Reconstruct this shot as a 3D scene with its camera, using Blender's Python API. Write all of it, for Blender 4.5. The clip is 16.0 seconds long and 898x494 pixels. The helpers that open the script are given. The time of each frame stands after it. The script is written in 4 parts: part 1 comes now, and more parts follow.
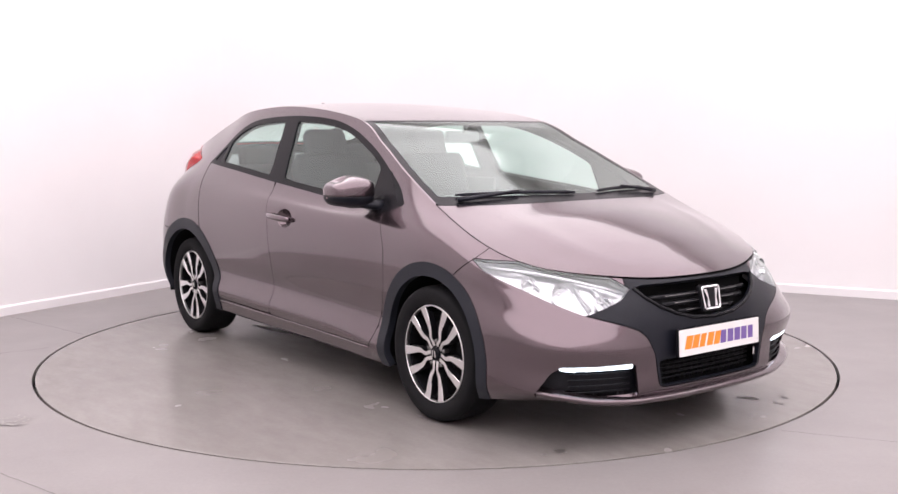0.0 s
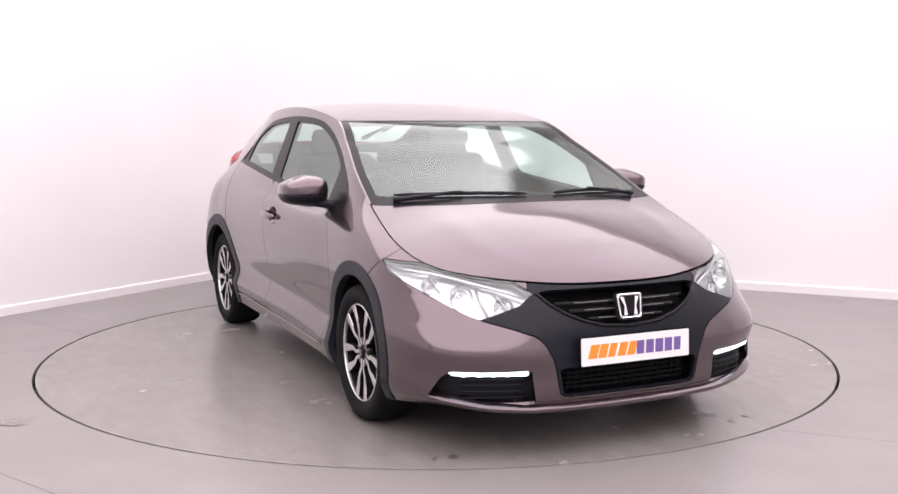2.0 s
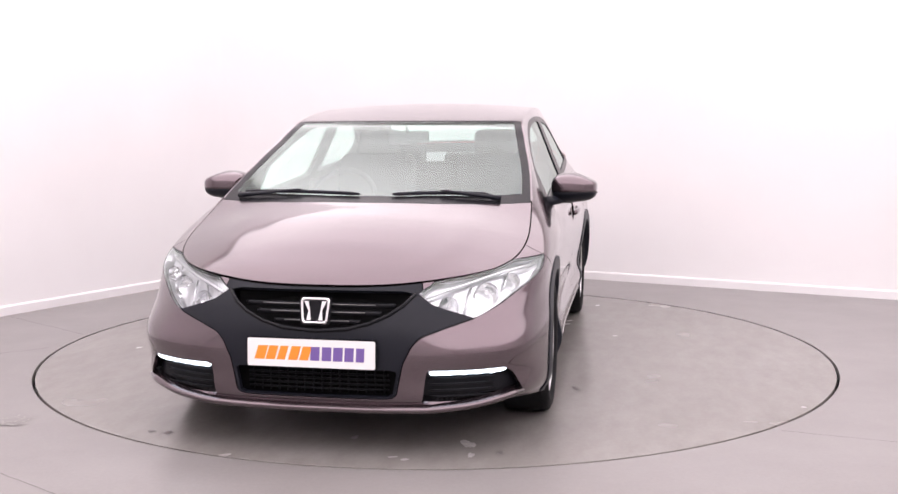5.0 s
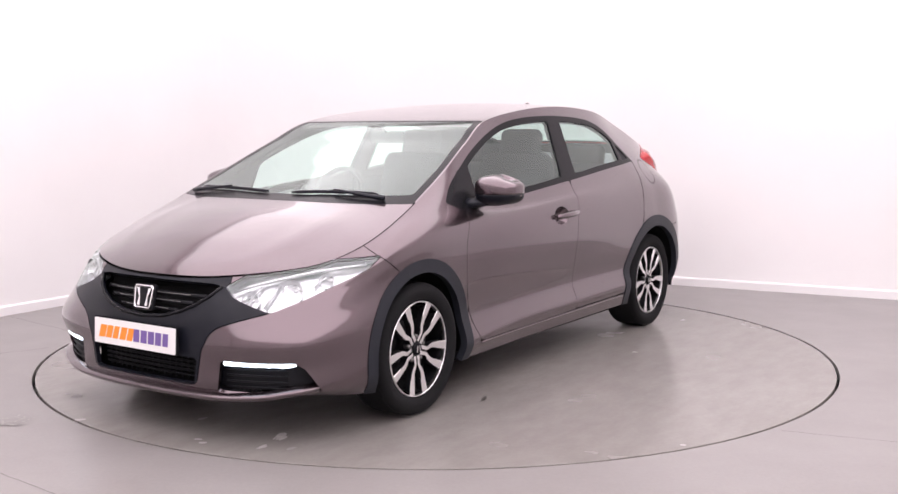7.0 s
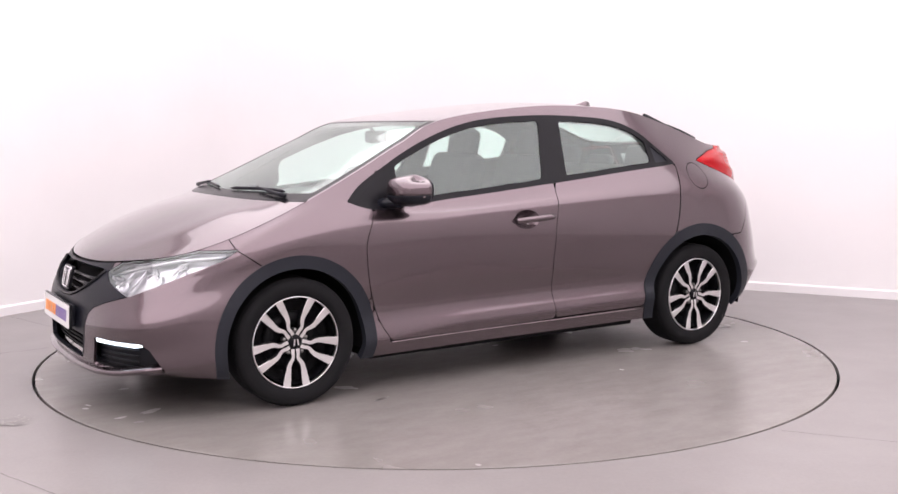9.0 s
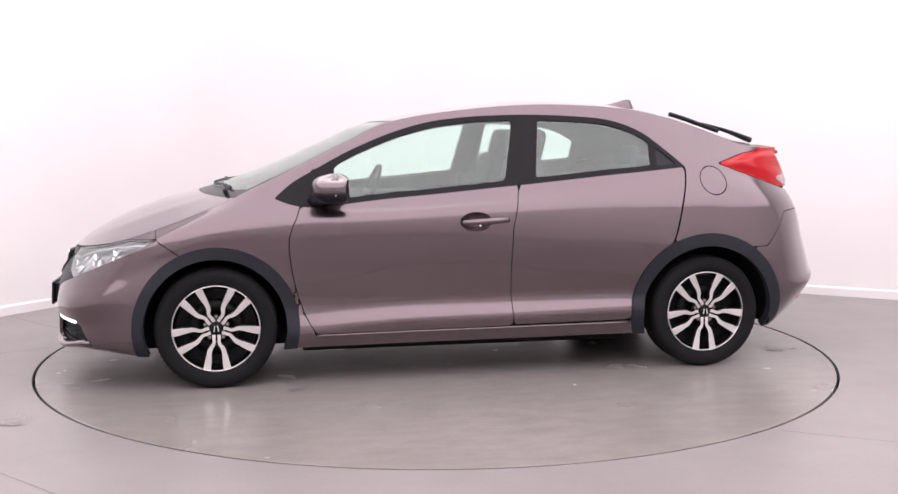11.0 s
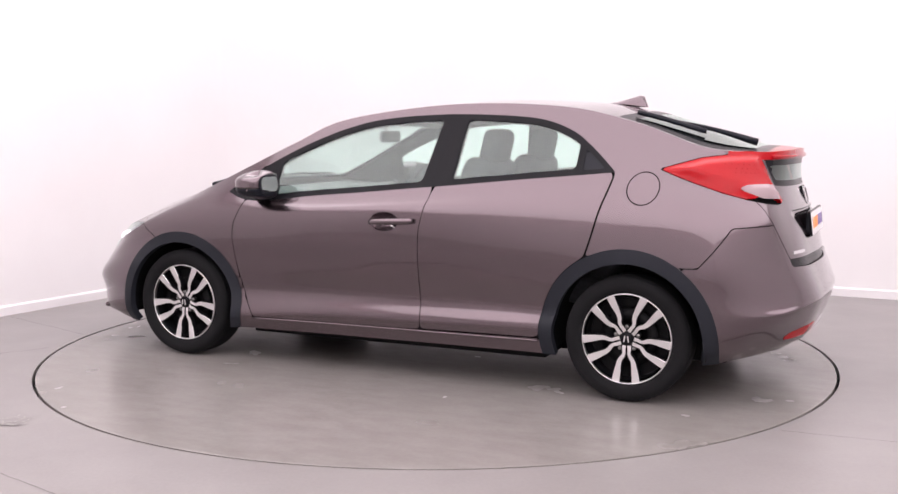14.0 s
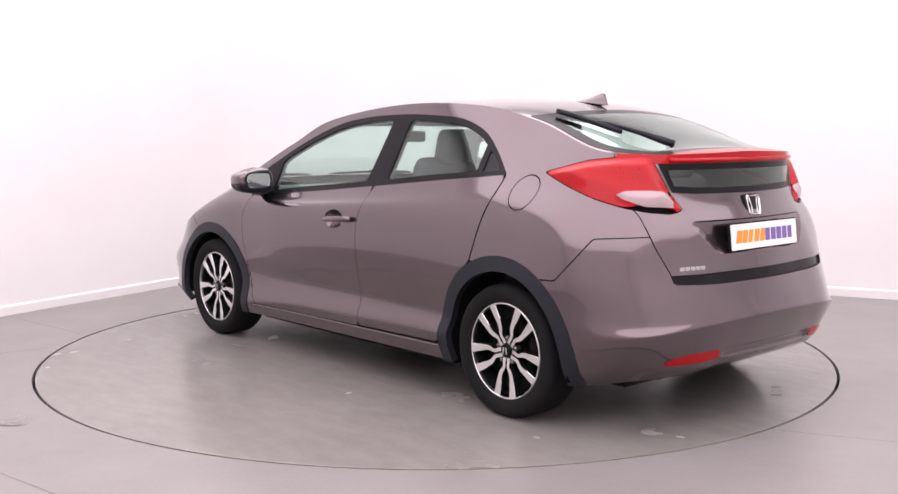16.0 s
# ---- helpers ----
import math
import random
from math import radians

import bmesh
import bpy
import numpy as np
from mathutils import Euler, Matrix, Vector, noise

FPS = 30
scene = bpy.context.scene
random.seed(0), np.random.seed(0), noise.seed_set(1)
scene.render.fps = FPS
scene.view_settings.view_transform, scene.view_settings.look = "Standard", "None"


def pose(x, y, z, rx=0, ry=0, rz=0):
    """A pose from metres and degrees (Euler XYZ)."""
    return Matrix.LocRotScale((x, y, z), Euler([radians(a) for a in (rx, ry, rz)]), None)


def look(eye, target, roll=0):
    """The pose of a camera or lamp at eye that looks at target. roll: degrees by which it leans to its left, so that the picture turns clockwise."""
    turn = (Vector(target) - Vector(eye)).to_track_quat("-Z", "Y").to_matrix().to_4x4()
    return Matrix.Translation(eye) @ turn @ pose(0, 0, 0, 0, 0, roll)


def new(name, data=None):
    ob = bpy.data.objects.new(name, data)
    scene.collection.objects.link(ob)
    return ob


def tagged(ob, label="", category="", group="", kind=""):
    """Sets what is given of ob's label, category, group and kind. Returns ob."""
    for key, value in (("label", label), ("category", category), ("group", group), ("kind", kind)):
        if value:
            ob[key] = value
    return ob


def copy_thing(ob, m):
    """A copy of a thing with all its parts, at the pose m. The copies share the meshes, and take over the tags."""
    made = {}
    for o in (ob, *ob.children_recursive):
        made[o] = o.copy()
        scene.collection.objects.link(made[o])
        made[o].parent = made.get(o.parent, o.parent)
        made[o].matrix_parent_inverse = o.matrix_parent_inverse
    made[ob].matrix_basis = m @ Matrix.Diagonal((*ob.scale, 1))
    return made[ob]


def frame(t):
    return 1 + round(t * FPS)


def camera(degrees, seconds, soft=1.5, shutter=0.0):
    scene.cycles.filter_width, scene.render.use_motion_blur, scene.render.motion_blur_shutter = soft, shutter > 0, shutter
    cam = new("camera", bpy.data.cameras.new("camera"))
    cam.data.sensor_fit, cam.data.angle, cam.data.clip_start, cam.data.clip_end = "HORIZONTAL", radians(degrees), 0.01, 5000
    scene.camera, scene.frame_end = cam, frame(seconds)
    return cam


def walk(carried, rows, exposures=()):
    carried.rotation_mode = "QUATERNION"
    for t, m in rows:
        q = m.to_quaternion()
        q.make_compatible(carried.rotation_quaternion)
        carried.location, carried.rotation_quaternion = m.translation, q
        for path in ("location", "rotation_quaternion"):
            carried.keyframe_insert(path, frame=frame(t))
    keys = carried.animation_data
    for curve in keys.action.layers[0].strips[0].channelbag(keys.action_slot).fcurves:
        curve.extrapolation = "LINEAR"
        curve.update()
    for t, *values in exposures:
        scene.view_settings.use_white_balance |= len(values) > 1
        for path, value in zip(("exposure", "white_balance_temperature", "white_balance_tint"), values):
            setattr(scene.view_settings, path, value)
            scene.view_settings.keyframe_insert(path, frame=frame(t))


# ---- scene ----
# ---- camera: fixed on a tripod before the turntable ----
cam = camera(46.88, 16.0)
EYE = Vector((0.0, -6.0556, 1.285))
VIEW = look(EYE, EYE + Vector((0.01126, 0.99359, -0.1125)) * 6, -0.084)
walk(cam, [(0, VIEW), (16, VIEW)])

# ---- world, lights, exposure ----
world = bpy.data.worlds.new("world")
scene.world = world
world.use_nodes = True
world.node_tree.nodes["Background"].inputs[0].default_value = (0.9, 0.95, 1.0, 1)
world.node_tree.nodes["Background"].inputs[1].default_value = 0.05
scene.view_settings.exposure = 0.0
LAMP_POWER = 415
LAMP_COLOUR = (1.0, 0.848, 0.938)
DISC_R = 2.232
CORNER = Vector((-1.182, 4.124, 0))
ALONG_R = Vector((0.8842, -0.4671, 0))    # along the right-hand wall
ALONG_L = Vector((-0.5211, -0.8535, 0))   # along the left-hand wall
LEN_R, LEN_L, ROOM_H = 11.0, 12.5, 3.7


# ---- materials ----
def material(name, base, rough=0.5, metal=0.0, coat=0.0, emit=0.0, ior=1.45):
    m = bpy.data.materials.new(name)
    m.use_nodes = True
    b = m.node_tree.nodes["Principled BSDF"]
    b.inputs["Base Color"].default_value = (*base, 1)
    b.inputs["Roughness"].default_value = rough
    b.inputs["Metallic"].default_value = metal
    b.inputs["Coat Weight"].default_value = coat
    b.inputs["Coat Roughness"].default_value = 0.055
    b.inputs["IOR"].default_value = ior
    if emit:
        b.inputs["Emission Color"].default_value = (*base, 1)
        b.inputs["Emission Strength"].default_value = emit
    return m


def noise_node(m, scale, detail=4.0, rough=0.55, stretch=None):
    n = m.node_tree.nodes
    tex = n.new("ShaderNodeTexNoise")
    tex.inputs["Scale"].default_value = scale
    tex.inputs["Detail"].default_value = detail
    tex.inputs["Roughness"].default_value = rough
    co = n.new("ShaderNodeTexCoord")
    if stretch:
        mp = n.new("ShaderNodeMapping")
        mp.inputs["Scale"].default_value = stretch
        m.node_tree.links.new(co.outputs["Object"], mp.inputs["Vector"])
        m.node_tree.links.new(mp.outputs["Vector"], tex.inputs["Vector"])
    else:
        m.node_tree.links.new(co.outputs["Object"], tex.inputs["Vector"])
    return tex


def vary(m, scale, lo, hi, socket="Base Color", detail=4.0, at=(0.3, 0.7), stretch=None):
    """Drives a socket from noise between two values."""
    n, l = m.node_tree.nodes, m.node_tree.links
    tex = noise_node(m, scale, detail, stretch=stretch)
    ramp = n.new("ShaderNodeValToRGB")
    ramp.color_ramp.elements[0].position, ramp.color_ramp.elements[1].position = at
    as4 = lambda v: (*v, 1) if isinstance(v, tuple) else (v, v, v, 1)
    ramp.color_ramp.elements[0].color, ramp.color_ramp.elements[1].color = as4(lo), as4(hi)
    l.new(tex.outputs["Fac"], ramp.inputs["Fac"])
    l.new(ramp.outputs["Color"], n["Principled BSDF"].inputs[socket])
    return ramp


def bump(m, scale, strength, dist=0.01, detail=3.0):
    n, l = m.node_tree.nodes, m.node_tree.links
    tex = noise_node(m, scale, detail)
    b = n.new("ShaderNodeBump")
    b.inputs["Strength"].default_value, b.inputs["Distance"].default_value = strength, dist
    l.new(tex.outputs["Fac"], b.inputs["Height"])
    l.new(b.outputs["Normal"], n["Principled BSDF"].inputs["Normal"])


def layered(m, layers):
    """Multiplies noise layers (scale, lo, hi, at, stretch) into one base colour."""
    n, l = m.node_tree.nodes, m.node_tree.links
    last = None
    for scale, lo, hi, at, stretch in layers:
        tex = noise_node(m, scale, 6.0, 0.6, stretch)
        ramp = n.new("ShaderNodeValToRGB")
        ramp.color_ramp.elements[0].position, ramp.color_ramp.elements[1].position = at
        ramp.color_ramp.elements[0].color, ramp.color_ramp.elements[1].color = (*lo, 1), (*hi, 1)
        l.new(tex.outputs["Fac"], ramp.inputs["Fac"])
        if last is None:
            last = ramp.outputs["Color"]
        else:
            mix = n.new("ShaderNodeMix")
            mix.data_type, mix.blend_type = "RGBA", "MULTIPLY"
            mix.inputs["Factor"].default_value = 1.0
            l.new(last, mix.inputs["A"])
            l.new(ramp.outputs["Color"], mix.inputs["B"])
            last = mix.outputs["Result"]
    l.new(last, n["Principled BSDF"].inputs["Base Color"])


PAINT = material("metallic_taupe_paint", (0.13, 0.085, 0.088), 0.27, 0.95, 1.0)
vary(PAINT, 900.0, (0.104, 0.0755, 0.085), (0.132, 0.0965, 0.110), detail=1.0)
PAINT.node_tree.nodes["Principled BSDF"].inputs["Coat IOR"].default_value = 1.55
BLACK_TRIM = material("black_textured_plastic", (0.008, 0.009, 0.014), 0.36)
bump(BLACK_TRIM, 700, 0.15, 0.001)
CLADDING = material("grey_black_moulded_plastic", (0.016, 0.018, 0.024), 0.42)
bump(CLADDING, 600, 0.2, 0.001)
GLOSS_BLACK = material("satin_black", (0.010, 0.010, 0.012), 0.25, 0, 0.0)
INNER = material("dark_underside", (0.004, 0.004, 0.0045), 0.85)
INNER.node_tree.nodes["Principled BSDF"].inputs["Specular IOR Level"].default_value = 0.2
RUBBER = material("tyre_rubber", (0.009, 0.009, 0.010), 0.8)
RUBBER.node_tree.nodes["Principled BSDF"].inputs["Specular IOR Level"].default_value = 0.18
bump(RUBBER, 250, 0.2, 0.002)
SILVER = material("machined_alloy", (0.78, 0.77, 0.77), 0.28, 1.0)
RIM_DARK = material("dark_alloy", (0.004, 0.004, 0.005), 0.5)
RIM_DARK.node_tree.nodes["Principled BSDF"].inputs["Specular IOR Level"].default_value = 0.25
PIT = material("deep_black_mesh", (0.003, 0.003, 0.005), 0.5)
DISC_STEEL = material("dull_steel", (0.22, 0.215, 0.21), 0.4, 1.0)
CHROME = material("chrome", (0.85, 0.85, 0.86), 0.08, 1.0)
RED_LENS = material("red_lens", (0.36, 0.003, 0.007), 0.14, 0, 0.0)
RED_LENS.node_tree.nodes["Principled BSDF"].inputs["Specular IOR Level"].default_value = 0.3
CLEAR_LENS = material("clear_lens", (0.40, 0.30, 0.32), 0.2, 0.2, 0.4)
PLATE_WHITE = material("plate_white", (0.8, 0.79, 0.78), 0.25, 0, 0.4)
ORANGE = material("orange_print", (0.85, 0.27, 0.03), 0.4)
PURPLE = material("purple_print", (0.16, 0.10, 0.32), 0.4)
REFLECTOR = material("bright_reflector", (0.62, 0.62, 0.64), 0.3, 1.0)
DRL = material("daytime_lamp", (0.80, 0.90, 1.0), 0.2, emit=3.0)
SEAT = material("dark_seat_cloth", (0.022, 0.022, 0.027), 0.85)
vary(SEAT, 90.0, (0.030, 0.030, 0.036), (0.048, 0.048, 0.056))
DASH = material("dashboard_plastic", (0.085, 0.086, 0.088), 0.55)
bump(DASH, 300, 0.1, 0.001)
LINER = material("pale_headlining", (0.42, 0.41, 0.39), 0.9)


def glass(name, tint, gloss=0.08, rough=0.015):
    m = bpy.data.materials.new(name)
    m.use_nodes = True
    n, l = m.node_tree.nodes, m.node_tree.links
    n.clear()
    out, mix = n.new("ShaderNodeOutputMaterial"), n.new("ShaderNodeMixShader")
    tr, gl, lw = n.new("ShaderNodeBsdfTransparent"), n.new("ShaderNodeBsdfGlossy"), n.new("ShaderNodeLayerWeight")
    tr.inputs["Color"].default_value = (*tint, 1)
    gl.inputs["Roughness"].default_value = rough
    gl.inputs["Color"].default_value = (0.90, 1.0, 0.955, 1)
    # gloss rises towards a grazing view, alike from both sides
    power, scale = n.new("ShaderNodeMath"), n.new("ShaderNodeMath")
    power.operation, scale.operation = "POWER", "MULTIPLY_ADD"
    lw.inputs["Blend"].default_value = 0.5
    power.inputs[1].default_value = 4.2
    scale.inputs[1].default_value, scale.inputs[2].default_value = 1 - gloss, gloss
    l.new(lw.outputs["Facing"], power.inputs[0])
    l.new(power.outputs[0], scale.inputs[0])
    l.new(scale.outputs[0], mix.inputs["Fac"])
    l.new(tr.outputs[0], mix.inputs[1])
    l.new(gl.outputs[0], mix.inputs[2])
    l.new(mix.outputs[0], out.inputs[0])
    return m


for m in (GLOSS_BLACK, BLACK_TRIM, CLADDING, PIT):
    m.node_tree.nodes["Principled BSDF"].inputs["Specular IOR Level"].default_value = 0.26


GLOSS_BLACK.node_tree.nodes["Principled BSDF"].inputs["Specular IOR Level"].default_value = 0.13
GLASS = glass("tinted_glass", (0.82, 0.97, 0.915), 0.10)
SCREEN_GLASS = glass("windscreen_glass", (0.84, 0.975, 0.925), 0.09, 0.09)
LAMP_GLASS = glass("lamp_lens", (0.93, 0.94, 0.95))
DARK_GLASS = glass("dark_glass", (0.42, 0.47, 0.47))

WALL = material("white_painted_wall", (0.80, 0.78, 0.79), 0.6)
vary(WALL, 0.8, (0.795, 0.778, 0.780), (0.835, 0.820, 0.824))
bump(WALL, 120, 0.05, 0.002)
SKIRT = material("white_gloss_skirting", (0.80, 0.785, 0.79), 0.55)
CEIL = material("white_ceiling", (0.82, 0.81, 0.8), 0.8)
vary(CEIL, 2.0, (0.84, 0.83, 0.82), (0.88, 0.87, 0.86))
FLOOR = material("grey_floor_paint", (0.30, 0.285, 0.28), 0.32)
layered(FLOOR, [(1.3, (0.190, 0.175, 0.170), (0.282, 0.268, 0.263), (0.0, 1.0), None),
                (7.0, (0.95, 0.947, 0.945), (1.03, 1.03, 1.03), (0.0, 1.0), (1, 1.6, 1)),
                (60.0, (0.94, 0.94, 0.94), (1.03, 1.03, 1.03), (0.3, 0.7), None)])
vary(FLOOR, 4.0, 0.30, 0.38, "Roughness", 2.0, (0.0, 1.0))
TABLE = material("turntable_floor_paint", (0.27, 0.25, 0.245), 0.3)
layered(TABLE, [(0.9, (0.192, 0.178, 0.168), (0.258, 0.244, 0.233), (0.15, 0.85), None),
                (5.0, (0.90, 0.895, 0.88), (1.04, 1.04, 1.04), (0.3, 0.65), (1, 2.2, 1)),
                (45.0, (0.95, 0.95, 0.95), (1.03, 1.03, 1.03), (0.3, 0.7), None)])
vary(TABLE, 2.5, 0.22, 0.29, "Roughness", 3.0, (0.2, 0.8))
bump(TABLE, 160, 0.04, 0.002)
for m in (TABLE, FLOOR):
    m.node_tree.nodes["Principled BSDF"].inputs["Specular IOR Level"].default_value = 0.55
LAMP_FACE = material("lamp_diffuser", (1.0, 0.965, 0.97), 0.5, emit=1.3)
LAMP_FRAME = material("white_lamp_frame", (0.8, 0.8, 0.8), 0.4)


# ---- mesh tools ----
def part(name, bm, mat, parent=None, label="", smooth=True):
    """Links a bmesh as one mesh object under a thing or a part."""
    me = bpy.data.meshes.new(name)
    bmesh.ops.recalc_face_normals(bm, faces=bm.faces)
    bm.to_mesh(me)
    bm.free()
    return link(name, me, mat, parent, label, smooth)


def link(name, me, mat, parent=None, label="", smooth=True):
    me.materials.append(mat)
    if smooth:
        me.polygons.foreach_set("use_smooth", [True] * len(me.polygons))
    ob = new(name, me)
    if parent:
        ob.parent = parent
    if label:
        tagged(ob, label)
    return ob


def add_box(bm, c, s, bevel=0.0, m=None, seg=2):
    made = bmesh.ops.create_cube(bm, size=1.0)["verts"]
    for v in made:
        v.co = Vector((v.co.x * s[0], v.co.y * s[1], v.co.z * s[2]))
    if bevel:
        edges = list({e for v in made for e in v.link_edges})
        r = bmesh.ops.bevel(bm, geom=edges, offset=bevel, segments=seg, affect="EDGES", profile=0.5)
        made = list({v for f in r["faces"] for v in f.verts} | {v for v in made if v.is_valid})
    mat = Matrix.Translation(c) @ (m or Matrix())
    for v in made:
        v.co = mat @ v.co
    return made


def box(name, c, s, mat, parent=None, bevel=0.0, m=None, label=""):
    bm = bmesh.new()
    add_box(bm, Vector(c), s, bevel, m)
    return part(name, bm, mat, parent, label, smooth=False)


def add_lathe(bm, profile, seg=48, axis="y", close=False):
    """Turns (radius, height) points round an axis."""
    rings = []
    for r, h in profile:
        ring = []
        for i in range(seg):
            a = 2 * math.pi * i / seg
            p = (r * math.cos(a), h, r * math.sin(a)) if axis == "y" else (r * math.cos(a), r * math.sin(a), h)
            ring.append(bm.verts.new(p))
        rings.append(ring)
    pairs = list(zip(rings, rings[1:])) + ([(rings[-1], rings[0])] if close else [])
    for a, b in pairs:
        for i in range(seg):
            bm.faces.new((a[i], a[(i + 1) % seg], b[(i + 1) % seg], b[i]))


def add_tube(bm, pts, r, seg=8, flat=1.0):
    """A round bar along points; r may be a list."""
    rings, n = [], len(pts)
    pts = [Vector(p) for p in pts]
    for i, p in enumerate(pts):
        d = (pts[min(i + 1, n - 1)] - pts[max(i - 1, 0)]).normalized()
        up = Vector((0, 0, 1)) if abs(d.z) < 0.9 else Vector((1, 0, 0))
        a = d.cross(up).normalized()
        b = a.cross(d)
        rr = r[i] if isinstance(r, (list, tuple)) else r
        rings.append([bm.verts.new(p + a * math.cos(2 * math.pi * k / seg) * rr + b * math.sin(2 * math.pi * k / seg) * rr * flat) for k in range(seg)])
    for a, b in zip(rings, rings[1:]):
        for k in range(seg):
            bm.faces.new((a[k], a[(k + 1) % seg], b[(k + 1) % seg], b[k]))
    bm.faces.new(rings[0])
    bm.faces.new(rings[-1][::-1])


def tube(name, pts, r, mat, parent=None, seg=8, label="", flat=1.0):
    bm = bmesh.new()
    add_tube(bm, pts, r, seg, flat)
    return part(name, bm, mat, parent, label)


def add_prism(bm, outline, depth, m):
    """An extruded outline (x, y) with its face at z = 0 and its back at -depth, placed by m."""
    top = [bm.verts.new(m @ Vector((x, y, 0))) for x, y in outline]
    low = [bm.verts.new(m @ Vector((x, y, -depth))) for x, y in outline]
    bm.faces.new(top)
    bm.faces.new(low[::-1])
    for i in range(len(top)):
        j = (i + 1) % len(top)
        bm.faces.new((top[i], low[i], low[j], top[j]))


# ---- the room ----
def room():
    # a strip of wall with thickness between two plan points
    def wall(name, a, b, inward, label):
        bm = bmesh.new()
        out = -inward * 0.2
        q = [a, b, b + out, a + out]
        lo = [bm.verts.new((p.x, p.y, -0.02)) for p in q]
        hi = [bm.verts.new((p.x, p.y, ROOM_H)) for p in q]
        bm.faces.new(lo)
        bm.faces.new(hi)
        for i in range(4):
            j = (i + 1) % 4
            bm.faces.new((lo[i], lo[j], hi[j], hi[i]))
        return tagged(part(name, bm, WALL, None, "", False), label, "wall", kind="structure")

    def skirting(a, b, inward):
        bm = bmesh.new()
        prof = [(0.0, 0.0), (0.016, 0.0), (0.016, 0.058), (0.010, 0.068), (0.0, 0.07)]
        ends = [[bm.verts.new((p.x + inward.x * d, p.y + inward.y * d, z)) for d, z in prof] for p in (a, b)]
        for i in range(len(prof)):
            j = (i + 1) % len(prof)
            bm.faces.new((ends[0][i], ends[0][j], ends[1][j], ends[1][i]))
        bm.faces.new(ends[0])
        bm.faces.new(ends[1])
        tagged(part("baseboard", bm, SKIRT, None, "", False), "low white painted skirting board along the wall", "skirting", kind="structure")

    c0, c1 = CORNER, CORNER + ALONG_R * LEN_R
    c2, c3 = c1 + ALONG_L * LEN_L, CORNER + ALONG_L * LEN_L
    for name, a, b, n in (("wall_north", c0, c1, ALONG_L), ("wall_east", c1, c2, -ALONG_R), ("wall_south", c2, c3, -ALONG_L), ("wall_west", c3, c0, ALONG_R)):
        wall(name, a, b, n, "plain white painted studio wall, slightly uneven")
        skirting(a, b, n)
    # coved corner between the two walls in view
    r, n = 1.3, 28
    o = c0 + (ALONG_R + ALONG_L) * r
    arc = [o - ALONG_R * r * math.cos(math.pi / 2 * i / n) - ALONG_L * r * math.sin(math.pi / 2 * i / n) for i in range(n + 1)]
    bm, bs = bmesh.new(), bmesh.new()
    rows = [[bm.verts.new((p.x, p.y, z)) for z in (-0.02, ROOM_H)] for p in arc]
    for a, b in zip(rows, rows[1:]):
        bm.faces.new((a[0], b[0], b[1], a[1]))
    tagged(part("wall_corner", bm, WALL), "plain white rounded studio corner", "wall", kind="structure")
    rows = []
    for p in arc:
        d = (o - p).normalized()
        rows.append([bs.verts.new((p.x + d.x * q, p.y + d.y * q, z)) for q, z in ((0.016, 0), (0.016, .058), (.01, .068), (0, .07))])
    for a, b in zip(rows, rows[1:]):
        for k in range(3):
            bs.faces.new((a[k], b[k], b[k + 1], a[k + 1]))
    tagged(part("baseboard", bs, SKIRT), "low white painted skirting board round the corner", "skirting", kind="structure")
    bm = bmesh.new()
    for z in (ROOM_H, ROOM_H + 0.2):
        bm.faces.new([bm.verts.new((p.x, p.y, z)) for p in (c0, c1, c2, c3)])
    tagged(part("ceiling", bm, CEIL, None, "", False), "plain white ceiling of the photo studio", "ceiling", kind="structure")
    # floor sheet with the round opening of the turntable
    bm = bmesh.new()
    n, r = 180, DISC_R + 0.010
    corners = [c0, c1, c2, c3]
    inner, low, outer = [], [], []
    for i in range(n):
        d = Vector((math.cos(2 * math.pi * i / n), math.sin(2 * math.pi * i / n), 0))
        inner.append(bm.verts.new((d.x * r, d.y * r, 0)))
        low.append(bm.verts.new((d.x * r, d.y * r, -0.05)))
        best = 1e9
        for k in range(4):
            a, e = corners[k], corners[(k + 1) % 4] - corners[k]
            den = d.x * e.y - d.y * e.x
            if abs(den) > 1e-9:
                t, u = (a.x * e.y - a.y * e.x) / den, (a.x * d.y - a.y * d.x) / den
                if t > 0 and -0.001 <= u <= 1.001:
                    best = min(best, t)
        outer.append(bm.verts.new((d.x * (best + 0.1), d.y * (best + 0.1), 0)))
    for i in range(n):
        j = (i + 1) % n
        bm.faces.new((inner[i], outer[i], outer[j], inner[j]))
        bm.faces.new((inner[i], inner[j], low[j], low[i]))
    tagged(part("floor", bm, FLOOR, None, "", False), "worn grey painted concrete studio floor with scuffs", "floor", kind="structure")
    bm = bmesh.new()
    bmesh.ops.create_circle(bm, cap_ends=True, segments=96, radius=DISC_R + 0.15, matrix=Matrix.Translation((0, 0, -0.05)))
    tagged(part("floor_pit", bm, INNER, None, "", False), "dark pit under the turntable rim", "floor pit", kind="structure")


